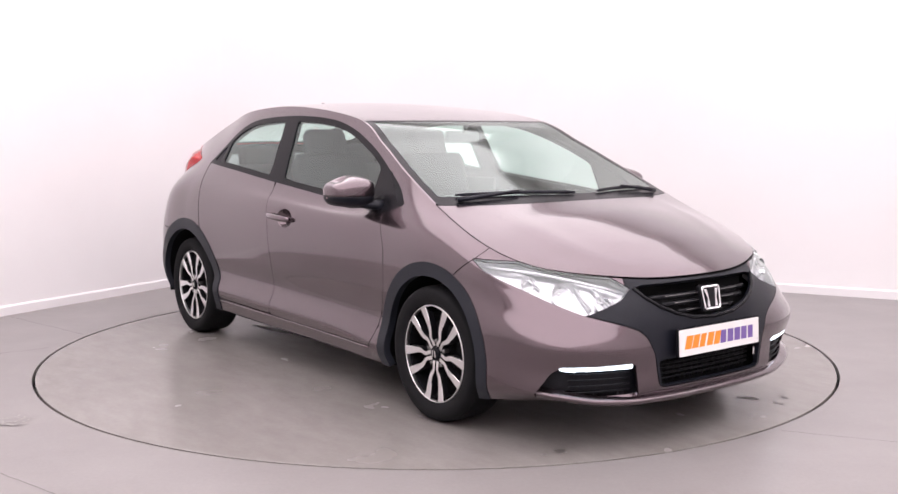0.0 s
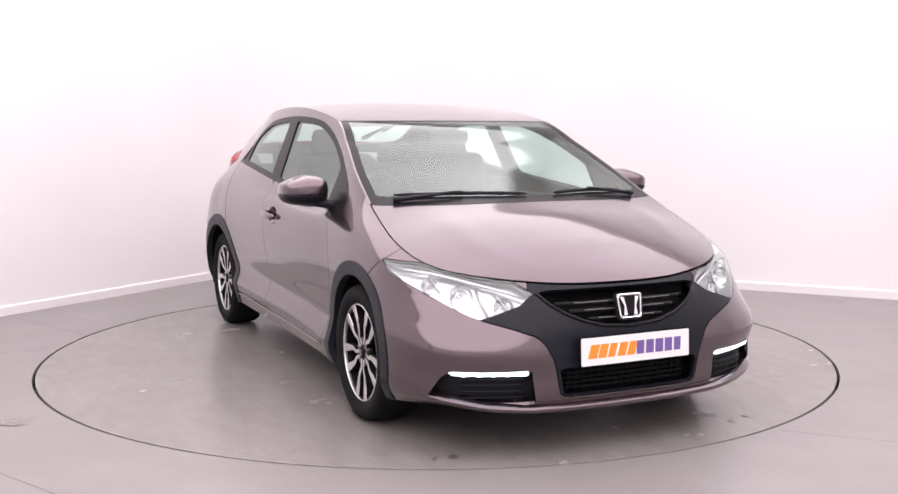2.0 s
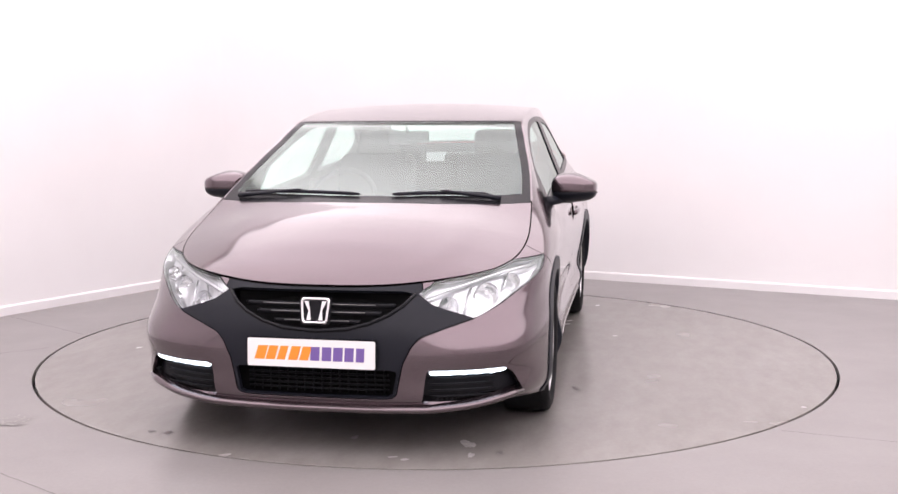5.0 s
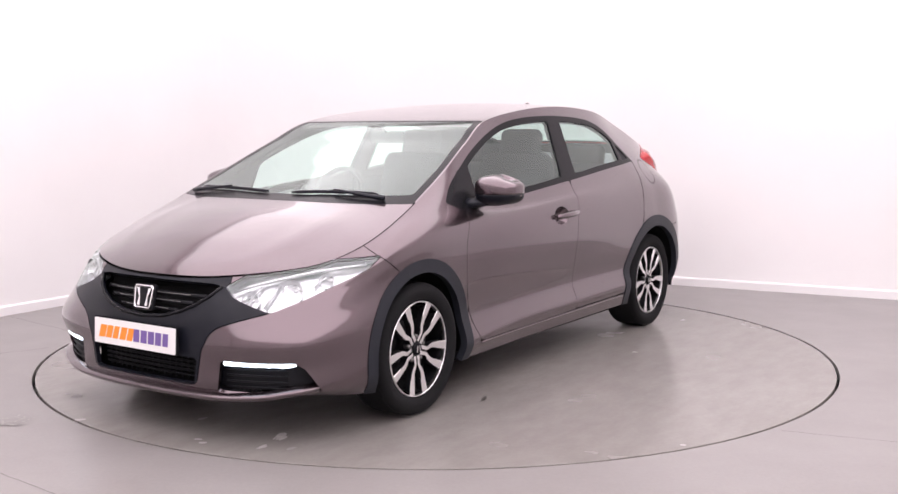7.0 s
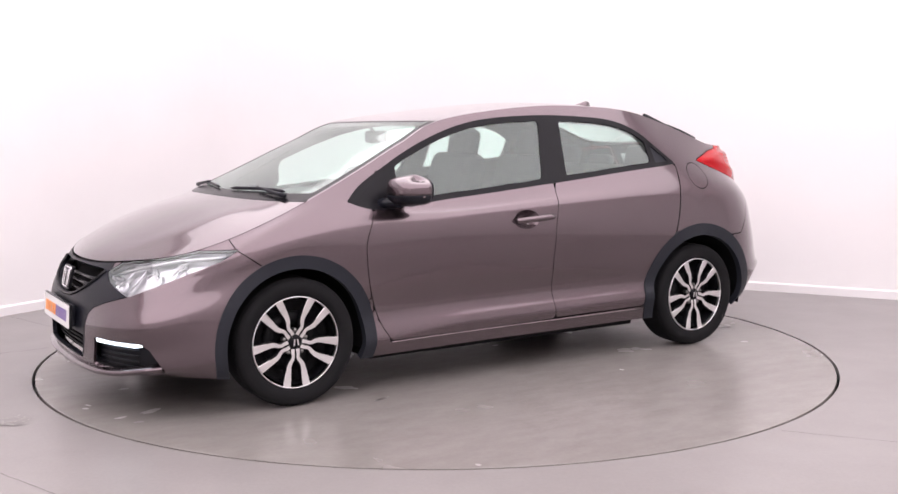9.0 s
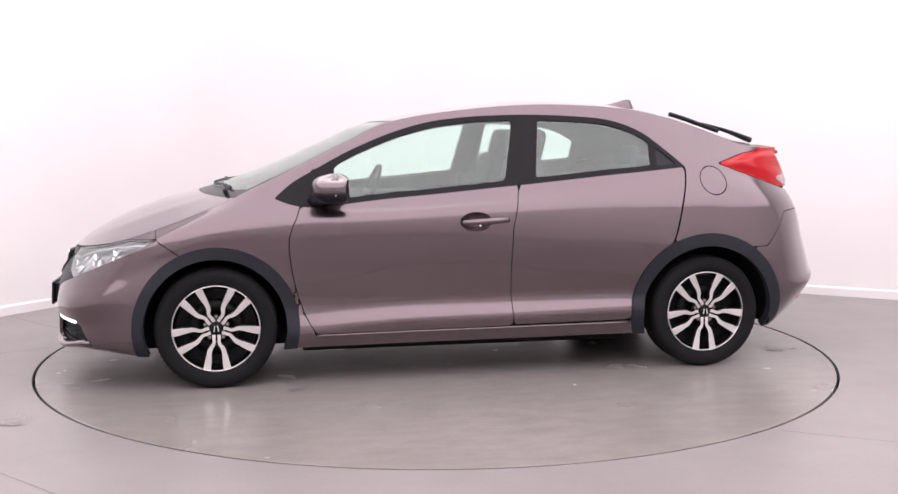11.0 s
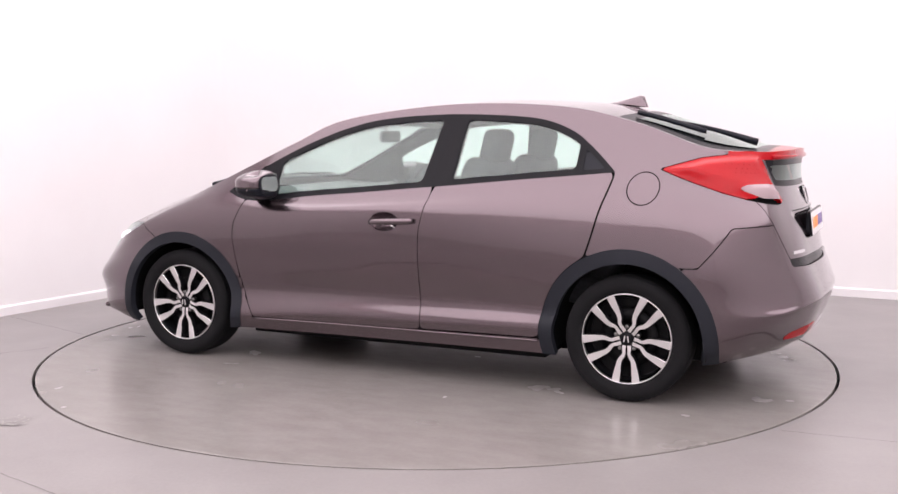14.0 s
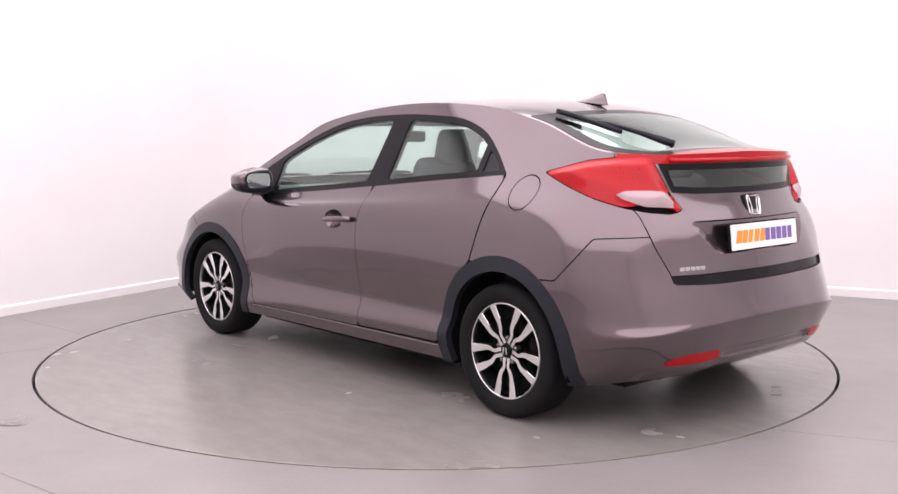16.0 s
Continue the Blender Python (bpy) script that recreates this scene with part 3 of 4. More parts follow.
def car_body(car):
    side, top = Sheet(*surface(flank())), Sheet(*surface(lid()))
    if side.n[len(side.v) // 2, 1] < 0:
        side = Sheet(side.v, -side.n, side.f[:, ::-1])
    if top.n[:, 2].sum() < 0:
        top = Sheet(top.v, -top.n, top.f[:, ::-1])
    arches = either(ARCH_IN_F, ARCH_IN_R)
    cowl = lambda v: v[:, 0] - (1.40 - .36 * v[:, 1] ** 2)
    edge_y = lambda v: np.interp(v[:, 0], RUNS[-1][::-1, 0], RUNS[-1][::-1, 1])
    inset = lambda d: (lambda v: np.abs(v[:, 1]) - edge_y(v) + d)
    screen = both(grow(cowl, -.085), lambda v: (.40 + .035 * (1 - (v[:, 1] / .6) ** 2)) - v[:, 0], inset(.048))
    black_screen = both(cowl, lambda v: (.375 + .035 * (1 - (v[:, 1] / .6) ** 2)) - v[:, 0], inset(.009))
    back = both(lambda v: v[:, 0] + 1.165 + .06 * (1 - (v[:, 1] / .6) ** 2), lambda v: -1.865 - v[:, 0], inset(.022))
    top_gate = lambda v: v[:, 0] + 1.867
    pane_b = both(back, inset(.085), lambda v: v[:, 0] + 1.23 + .06 * (1 - (v[:, 1] / .6) ** 2), lambda v: -1.80 - v[:, 0])

    def twice(sh, name, mat, **k):
        for s in (sh, sh.mirror()):
            s.make(name, mat, car, **k)

    def whole(sh, name, mat, **k):
        sh.join(sh.mirror()).make(name, mat, car, **k)

    edge_x = lambda v: np.interp(np.abs(v[:, 1]), RUNS[-1][:58, 1], RUNS[-1][:58, 0])
    hood = top.without(grow(cowl, GAP)).cut(inset(.006)).cut(lambda v: np.where(np.abs(v[:, 1]) < .66, v[:, 0] - edge_x(v) + .009, -1.0))
    whole(hood, "bonnet", PAINT)
    whole(top.cut(black_screen).without(screen), "windscreen_surround", GLOSS_BLACK, depth=.008, label="black screen border and wiper cowl")
    whole(top.cut(screen).out(-.001), "windscreen", SCREEN_GLASS, depth=.004, label="tinted laminated windscreen")
    whole(top.cut(both(grow(cowl, -GAP), minus(black_screen), lambda v: -1.865 - v[:, 0])).without(grow(back, GAP)), "roof", PAINT)
    whole(top.cut(pane_b), "rear_window", GLASS, depth=.004, label="tinted rear screen")
    whole(top.cut(both(back, minus(pane_b))), "rear_window_border", GLOSS_BLACK, depth=.004, label="dark border of the rear screen")
    whole(top.cut(grow(top_gate, 0)).out(.001), "spoiler_top", RED_LENS, label="red translucent tail spoiler strip")
    # flank
    shell = both(minus(grow(DOOR_F, GAP)), minus(grow(DOOR_R, GAP)), minus(WING), NOT_WINDOWS, minus(ARCH_OUT_F), minus(ARCH_OUT_R))
    bump_f = side.cut(ahead(1.2)).without(grow(WING, GAP)).without(ARCH_OUT_F)
    bump_f = bump_f.cut(lambda v: np.where(v[:, 0] > 1.45, -1, v[:, 2] - .6))
    bump_f = bump_f.without(grow(HEADLAMP, GAP)).without(grow(MASK, GAP)).without(FOG)
    whole(bump_f, "front_bumper", PAINT)
    twice(side.cut(WING).without(grow(HEADLAMP, GAP)), "front_wing", PAINT)
    grille = nose((2.08, -.2, .655), (2.05, .22, .652), (2.03, .34, .650), (2.03, .395, .638), (2.06, .33, .59), (2.09, .25, .548), (2.12, .13, .517), (2.13, 0, .508), (2.13, -.2, .508))
    intake = nose((2.14, -.2, .352), (2.13, .30, .352), (2.13, .330, .345), (2.14, .312, .242), (2.14, -.2, .240))
    mask = side.cut(MASK).without(grow(HEADLAMP, GAP))
    whole(mask.without(grille).without(intake), "front_mask", BLACK_TRIM, depth=.02, label="black plastic grille surround")
    twice(side.cut(HEADLAMP).out(.001), "headlamp_lens", LAMP_GLASS, depth=.004, label="clear curved headlamp lens")
    twice(side.cut(grow(HEADLAMP, .004)).out(-.045), "headlamp_bowl", REFLECTOR, depth=-.04, label="bright reflector bowl")
    twice(side.cut(grow(FOG, .01)).out(-.04), "fog_recess", PIT, depth=-.038, label="black fog lamp surround")
    cup = ellipse(-.02, .816, .085, .050)
    door = side.cut(both(DOOR_F, NOT_WINDOWS))
    twice(door.without(cup), "front_door", PAINT)
    twice(door.cut(cup).dish(cup, .048), "handle_cup", PAINT, depth=0, label="recessed handle cup")
    twice(side.cut(both(grow(DOOR_R, -GAP), NOT_WINDOWS)), "rear_door", PAINT)
    # daylight opening: black frames and panes
    pane_f = both(grow(WINDOWS, -.030), poly([(.70, .80), (.685, 1.4), (-.268, 1.4), (-.265, 1.35), (-.183, .97), (-.18, .80)], SIDE))
    pane_r = both(grow(WINDOWS, -.030), poly([(-.408, 1.4), (-.345, .90), (-1.0, .90), (-1.02, 1.4)], SIDE))
    pane_q = both(grow(WINDOWS, -.022), lambda v: v[:, 0] + 1.045)
    frame_in = side.cut(WINDOWS)
    twice(frame_in.without(pane_f).without(pane_r).without(pane_q), "window_frame", GLOSS_BLACK, depth=.03, label="black window frame and pillar trim")
    twice(frame_in.cut(pane_f).out(-.006), "front_side_window", GLASS, depth=.004)
    twice(frame_in.cut(pane_r).out(-.006), "rear_side_window", GLASS, depth=.004)
    twice(frame_in.cut(pane_q).out(-.006), "quarter_trim", BLACK_TRIM, depth=.004, label="black quarter panel with hidden handle")
    # rear
    rest = side.cut(shell).without(lambda v: 1.4 - v[:, 0])
    quarter = rest.without(grow(BUMPER_R, GAP)).without(grow(GATE, GAP)).without(grow(LAMP_R, GAP)).without(both(lambda v: v[:, 0] + 1.84, lambda v: 1.0 - v[:, 2]))
    cap = circle(-1.35, 1.011, .078)
    quarter.without(cap).make("side_shell", PAINT, car, label="taupe pillars, sill and rear quarter")
    quarter.mirror().make("side_shell", PAINT, car, label="taupe pillars, sill and rear quarter")
    quarter.cut(grow(cap, -.005)).make("fuel_flap", PAINT, car, label="round fuel filler flap")
    groove = tail((-2.08, -.3, .372), (-2.08, .350, .370), (-2.07, .338, .324), (-2.08, -.3, .318))
    whole(side.cut(BUMPER_R).without(groove).without(ARCH_OUT_R).without(lambda v: -1.4 - v[:, 0]).without(grow(GATE, GAP)), "rear_bumper", PAINT)
    gate = side.cut(GATE).without(grow(LAMP_R, GAP)).without(SPOILER).without(LOWER_GLASS)
    strip = lambda v: v[:, 2] - .688
    recess = tail((-2.0, -.3, .902), (-1.99, .40, .902), (-1.985, .452, .898), (-2.0, .40, .84), (-2.03, .33, .768), (-2.04, .30, .76), (-2.05, -.3, .76))
    whole(gate.without(strip).without(recess), "tailgate", PAINT)
    whole(gate.cut(recess).dish(recess, .016, .05), "plate_recess", PAINT, depth=0, label="recess for the rear plate")
    whole(gate.cut(both(strip, minus(recess))).out(-.012), "gate_strip", GLOSS_BLACK, label="black strip along the tailgate's lower edge")
    reflector = tail((-1.955, .615, .306), (-1.985, .57, .345), (-2.03, .48, .362), (-2.08, .365, .368), (-2.08, .36, .328), (-2.03, .48, .317))
    twice(side.cut(reflector).out(.003), "rear_reflector", RED_LENS, depth=.012, label="red bumper reflector")
    
    whole(side.cut(groove).dish(groove, .030, .022), "bumper_groove", PAINT, depth=0, label="recessed step of the rear bumper")
    low_pane = both(grow(LOWER_GLASS, -.028), lambda v: v[:, 2] - 1.125)
    whole(side.cut(both(LOWER_GLASS, minus(LAMP_R), minus(low_pane))).out(-.004), "tailgate_window_border", GLOSS_BLACK, depth=.004, label="black border of the lower tailgate glass")
    whole(side.cut(both(low_pane, minus(LAMP_R))).out(-.004), "tailgate_window", DARK_GLASS, depth=.004, label="dark lower tailgate glass")
    whole(side.cut(SPOILER).without(LAMP_R).out(.002), "spoiler_edge", RED_LENS, depth=.03, label="red translucent spoiler edge")
    clear = tail((-1.77, .690, 1.000), (-1.86, .600, .962), (-1.940, .490, .954), (-1.915, .505, 1.016), (-1.86, .57, 1.018), (-1.80, .650, 1.014))
    twice(side.cut(both(LAMP_R, minus(clear))).dish(LAMP_R, -.030, .05).out(.002), "tail_lamp", RED_LENS, depth=.03, label="red wraparound tail lamp")
    twice(side.cut(both(LAMP_R, clear)).dish(LAMP_R, -.030, .05).out(.001), "tail_lamp_clear", CLEAR_LENS, depth=.006, label="clear reversing lamp section")
    # arch cladding stands a little proud
    for a_out, a_in in ((ARCH_OUT_F, ARCH_IN_F), (ARCH_OUT_R, ARCH_IN_R)):
        twice(side.cut(both(a_out, minus(a_in))).out(.0045), "arch_cladding", CLADDING, depth=.035, label="grey black moulded wheel arch trim")
    # dark inner skin behind the joints
    inner = side.without(pane_f).without(pane_r).without(arches).without(MASK).without(HEADLAMP).without(cup).without(recess).without(groove).without(FOG).without(LOWER_GLASS)
    whole(inner.out(-.016), "inner_shell", INNER, depth=0)
    whole(top.without(grow(screen, .02)).without(pane_b).out(-.016), "inner_roof", INNER, depth=0)
    whole(top.cut(lambda v: np.abs(v[:, 0] + .38) - .78).out(-.03), "headlining", LINER, depth=0)
    # behind the nose openings
    whole(side.cut(grow(MASK, .01)).out(-.085), "nose_backing", INNER, depth=0)
    return side, top


def wheels(car):
    wheel = new("wheel")
    wheel.parent = car
    # outboard is +y
    bm = bmesh.new()
    add_lathe(bm, [(.213, -.165), (.235, -.185), (.27, -.195), (.290, -.190), (.299, -.175), (.3025, -.14), (.303, -.09), (.3025, -.04), (.2995, -.014), (.293, .004), (.274, .014), (.247, .012), (.2255, .003), (.2165, -.008)], 72, close=True)
    tyre = part("tyre", bm, RUBBER, wheel, "worn black rubber tyre")
    bm = bmesh.new()
    n = 72
    for k in range(n):
        for y, tw in ((-.122, .03), (-.048, -.03)):
            a = 2 * math.pi * k / n
            m = Matrix.Rotation(-a, 4, "Y") @ Matrix.Translation((.3003, y, 0)) @ Matrix.Rotation(tw * 10, 4, "X")
            add_box(bm, Vector((0, 0, 0)), (.004, .058, .015), 0, m)
    part("tread_block", bm, RUBBER, wheel, "", False)
    bm = bmesh.new()
    add_lathe(bm, [(.214, -.17), (.205, -.165), (.198, -.10), (.196, -.03), (.200, -.012)], 64)
    add_lathe(bm, [(.200, -.09), (.06, -.098), (.0001, -.098)], 48)
    add_lathe(bm, [(.062, -.03), (.06, -.018), (.0001, -.018)], 40)
    part("rim_barrel", bm, RIM_DARK, wheel)
    bm = bmesh.new()
    add_lathe(bm, [(.210, -.02), (.2115, -.004), (.2125, .0), (.2165, -.001), (.2185, -.006), (.217, -.02)], 72)
    part("rim_lip", bm, SILVER, wheel, "bright machined rim edge")
    bm = bmesh.new()
    add_lathe(bm, [(.14, -.085), (.14, -.064), (.07, -.064), (.07, -.085)], 40)
    part("brake_disc", bm, RIM_DARK, wheel)
    # ten spokes in five pairs, each with a kink
    for k in range(5):
        for s in (-1, 1):
            bm = bmesh.new()
            pts = ((.2115, 13.4, .0198), (.175, 14.4, .0172), (.145, 15.7, .0145), (.118, 17.0, .0125), (.100, 15.6, .011), (.084, 11.0, .0095), (.070, 9.5, .0088), (.055, 14, .009), (.035, 20, .010))
            rows = []
            base = -90 + 72 * k
            for i, (r, a, hw) in enumerate(pts):
                ang = radians(base + s * a)
                c = Vector((r * math.cos(ang), 0, r * math.sin(ang)))
                r2, a2, _ = pts[min(i + 1, len(pts) - 1)]
                r1, a1, _ = pts[max(i - 1, 0)]
                e1 = Vector((r1 * math.cos(radians(base + s * a1)), 0, r1 * math.sin(radians(base + s * a1))))
                e2 = Vector((r2 * math.cos(radians(base + s * a2)), 0, r2 * math.sin(radians(base + s * a2))))
                d = (e2 - e1).normalized()
                q = Vector((-d.z, 0, d.x))
                y = -.004 - .012 * max(0, 1 - r / .2) ** 0.7 if r > .05 else -.016
                rows.append([bm.verts.new(c + q * hw * g + Vector((0, y + dy, 0))) for g, dy in ((-1.12, -.03), (-1, -.002), (-.9, 0), (.9, 0), (1, -.002), (1.12, -.03))])
            for a, b in zip(rows, rows[1:]):
                for j in range(5):
                    bm.faces.new((a[j], a[j + 1], b[j + 1], b[j]))
            spoke = part("spoke", bm, SILVER, wheel, "machined silver spoke with dark sides", False)
            spoke.data.materials.append(RIM_DARK)
            for f in spoke.data.polygons:
                f.material_index = 1 if abs(f.normal.y) < .6 else 0
    bm = bmesh.new()
    add_lathe(bm, [(.0001, -.004), (.024, -.005), (.027, -.008), (.030, -.03)], 32)
    part("hub_cap", bm, GLOSS_BLACK, wheel, "black hub cap with badge shape")
    bm = bmesh.new()
    for x in (-.009, .009):
        add_box(bm, Vector((x, -.004, 0)), (.006, .004, .030), 0, Matrix.Rotation(.15 if x < 0 else -.15, 4, "Y"))
    part("hub_badge", bm, SILVER, wheel, "", False)
    for k in range(5):
        a = radians(90 + 72 * k)
        bm = bmesh.new()
        add_lathe(bm, [(.0001, .0), (.008, -.001), (.010, -.006), (.0105, -.03)], 12)
        o = part("wheel_nut", bm, DISC_STEEL, wheel)
        o.location = (.057 * math.cos(a), -.012, .057 * math.sin(a))
    wheel.location = (AXLE_F, HUB_Y, HUB_Z)
    for x, y in ((AXLE_R, HUB_Y), (AXLE_F, -HUB_Y), (AXLE_R, -HUB_Y)):
        w = copy_thing(wheel, pose(x, y, HUB_Z, 0, 0, 0 if y > 0 else 180))
        w.parent = car
    # wheel housings
    for x in (AXLE_F, AXLE_R):
        for s in (1, -1):
            bm = bmesh.new()
            rows = []
            for i in range(25):
                a = radians(-12 + 204 * i / 24)
                rows.append([bm.verts.new((x + .378 * math.cos(a), s * y, .302 + .378 * math.sin(a))) for y in (.86, .5)])
            for a, b in zip(rows, rows[1:]):
                bm.faces.new((a[0], a[1], b[1], b[0]))
            bm.faces.new([r[1] for r in rows])
            part("wheel_housing", bm, INNER, car)


def underbody(car):
    bm = bmesh.new()
    for c, s in (((0, 0, .195), (1.74, 1.54, .08)), ((1.35, 0, .195), (1.0, 1.04, .10)), ((1.86, 0, .205), (.30, 1.1, .05)), ((-1.28, 0, .205), (.86, 1.04, .10)), ((-1.72, 0, .275), (.36, 1.06, .10))):
        add_box(bm, Vector(c), s, .01)
    part("floor_pan", bm, INNER, car, "", False)
    tube("exhaust", [(-.6, -.3, .2), (-1.3, -.32, .22), (-1.70, -.40, .23)], .03, INNER, car)


car = tagged(new("car"), "taupe metallic five-door hatchback car with black trim on a turntable", "car")
body_side, body_top = car_body(car)
wheels(car)
underbody(car)


# ---- fittings of the car ----
def near(sheet, cols, target, test=None):
    """The sheet's point and normal nearest to two given coordinates."""
    d = np.linalg.norm(sheet.v[:, cols] - np.array(target), axis=1)
    if test is not None:
        d = np.where(test(sheet.v), d, 1e9)
    k = np.argsort(d)[:10]
    v, n = sheet.v[k], sheet.unit()[k].mean(0)
    third = 3 - sum(cols)
    a = np.column_stack([v[:, cols] - np.array(target), np.ones(len(k))])
    fit = np.linalg.lstsq(a, v[:, third], rcond=None)[0][2]
    p = np.zeros(3)
    p[list(cols)], p[third] = target, np.clip(fit, v[:, third].min() - .01, v[:, third].max() + .01)
    return Vector(p), Vector(n).normalized()


def on_nose(y, z):
    p, n = near(body_side, (1, 2), (abs(y), z), lambda v: v[:, 0] > 1.3)
    return (p, n) if y >= 0 else (Vector((p.x, -p.y, p.z)), Vector((n.x, -n.y, n.z)))


def on_tail(y, z):
    p, n = near(body_side, (1, 2), (abs(y), z), lambda v: v[:, 0] < -1.5)
    return (p, n) if y >= 0 else (Vector((p.x, -p.y, p.z)), Vector((n.x, -n.y, n.z)))


def on_top(x, y):
    p, n = near(body_top, (0, 1), (x, abs(y)))
    return (p, n) if y >= 0 else (Vector((p.x, -p.y, p.z)), Vector((n.x, -n.y, n.z)))


def rounded(w, h, r, n=5, taper=0.0):
    """A rounded outline, w by h, narrower below by taper."""
    out = []
    for cx, cy, a0 in ((w / 2 - r, h / 2 - r, 0), (-w / 2 + r, h / 2 - r, 90), (-w / 2 + r, -h / 2 + r, 180), (w / 2 - r, -h / 2 + r, 270)):
        for i in range(n):
            a = radians(a0 + 90 * i / (n - 1))
            x, y = cx + r * math.cos(a), cy + r * math.sin(a)
            out.append((x * (1 - taper * (0.5 - y / h)), y))
    return out


def facing(p, right, up):
    """A pose at p with x along right and y along up."""
    right, up = Vector(right).normalized(), Vector(up).normalized()
    out = right.cross(up).normalized()
    up = out.cross(right)
    return Matrix.Translation(p) @ Matrix((right, up, out)).transposed().to_4x4()


def emblem(p, right, up, w, h, parent):
    """Bright rounded badge: a ring and two uprights on a dark ground."""
    m = facing(p, right, up)
    bm = bmesh.new()
    add_prism(bm, rounded(w * 1.1, h * 1.12, .012, 5, .1), .012, m)
    ground = part("badge", bm, GLOSS_BLACK, parent, "dark badge ground with bright shapes", False)
    bm = bmesh.new()
    a, b = rounded(w, h, .016, 6, .16), rounded(w * .84, h * .84, .012, 6, .16)
    f = m @ Matrix.Translation((0, 0, .006))
    ring = []
    for (x1, y1), (x2, y2) in zip(a, b):
        mid = ((x1 + x2) / 2, (y1 + y2) / 2)
        ring.append([bm.verts.new(f @ Vector((x1, y1, -.006))), bm.verts.new(f @ Vector((x1, y1, 0))), bm.verts.new(f @ Vector((*mid, .003))), bm.verts.new(f @ Vector((x2, y2, 0))), bm.verts.new(f @ Vector((x2, y2, -.006)))])
    for i in range(len(ring)):
        q, r = ring[i], ring[(i + 1) % len(ring)]
        for k in range(4):
            bm.faces.new((q[k], r[k], r[k + 1], q[k + 1]))
    part("badge_ring", bm, CHROME, ground, "", False)
    for s in (-1, 1):
        bm = bmesh.new()
        hw = w * .075
        x0, x1 = s * w * .20, s * w * .30
        add_prism(bm, [(x0 - hw, -h * .37), (x0 + hw, -h * .37), (x0 + hw * .55, 0), (x1 + hw, h * .37), (x1 - hw, h * .37), (x0 - hw * .2, 0)], .008, f)
        part("badge_bar", bm, CHROME, ground, "", False)
    return ground


def plate(p, right, up, parent):
    """White plate with rows of plain print bars."""
    m = facing(p, right, up)
    bm = bmesh.new()
    add_prism(bm, rounded(.528, .120, .006, 3), .012, m)
    back = part("plate", bm, GLOSS_BLACK, parent, "white show plate in a dark holder, with orange and purple bars", False)
    bm = bmesh.new()
    add_prism(bm, rounded(.518, .110, .006, 3), .004, m @ Matrix.Translation((0, 0, .004)))
    part("plate_face", bm, PLATE_WHITE, back, "", False)
    f = m @ Matrix.Translation((0, 0, .0052))
    for i in range(10):
        w = (.050, .046, .040, .046, .044, .044, .046, .046, .044, .040)[i]
        x = -.230 + i * .0458
        lean = .016 if i < 5 else .002
        bm = bmesh.new()
        add_prism(bm, [(x, -.027), (x + w * .82, -.027), (x + w * .82 + lean, .027), (x + lean, .027)], .001, f)
        part("print_bar", bm, ORANGE if i < 5 else PURPLE, back, "", False)


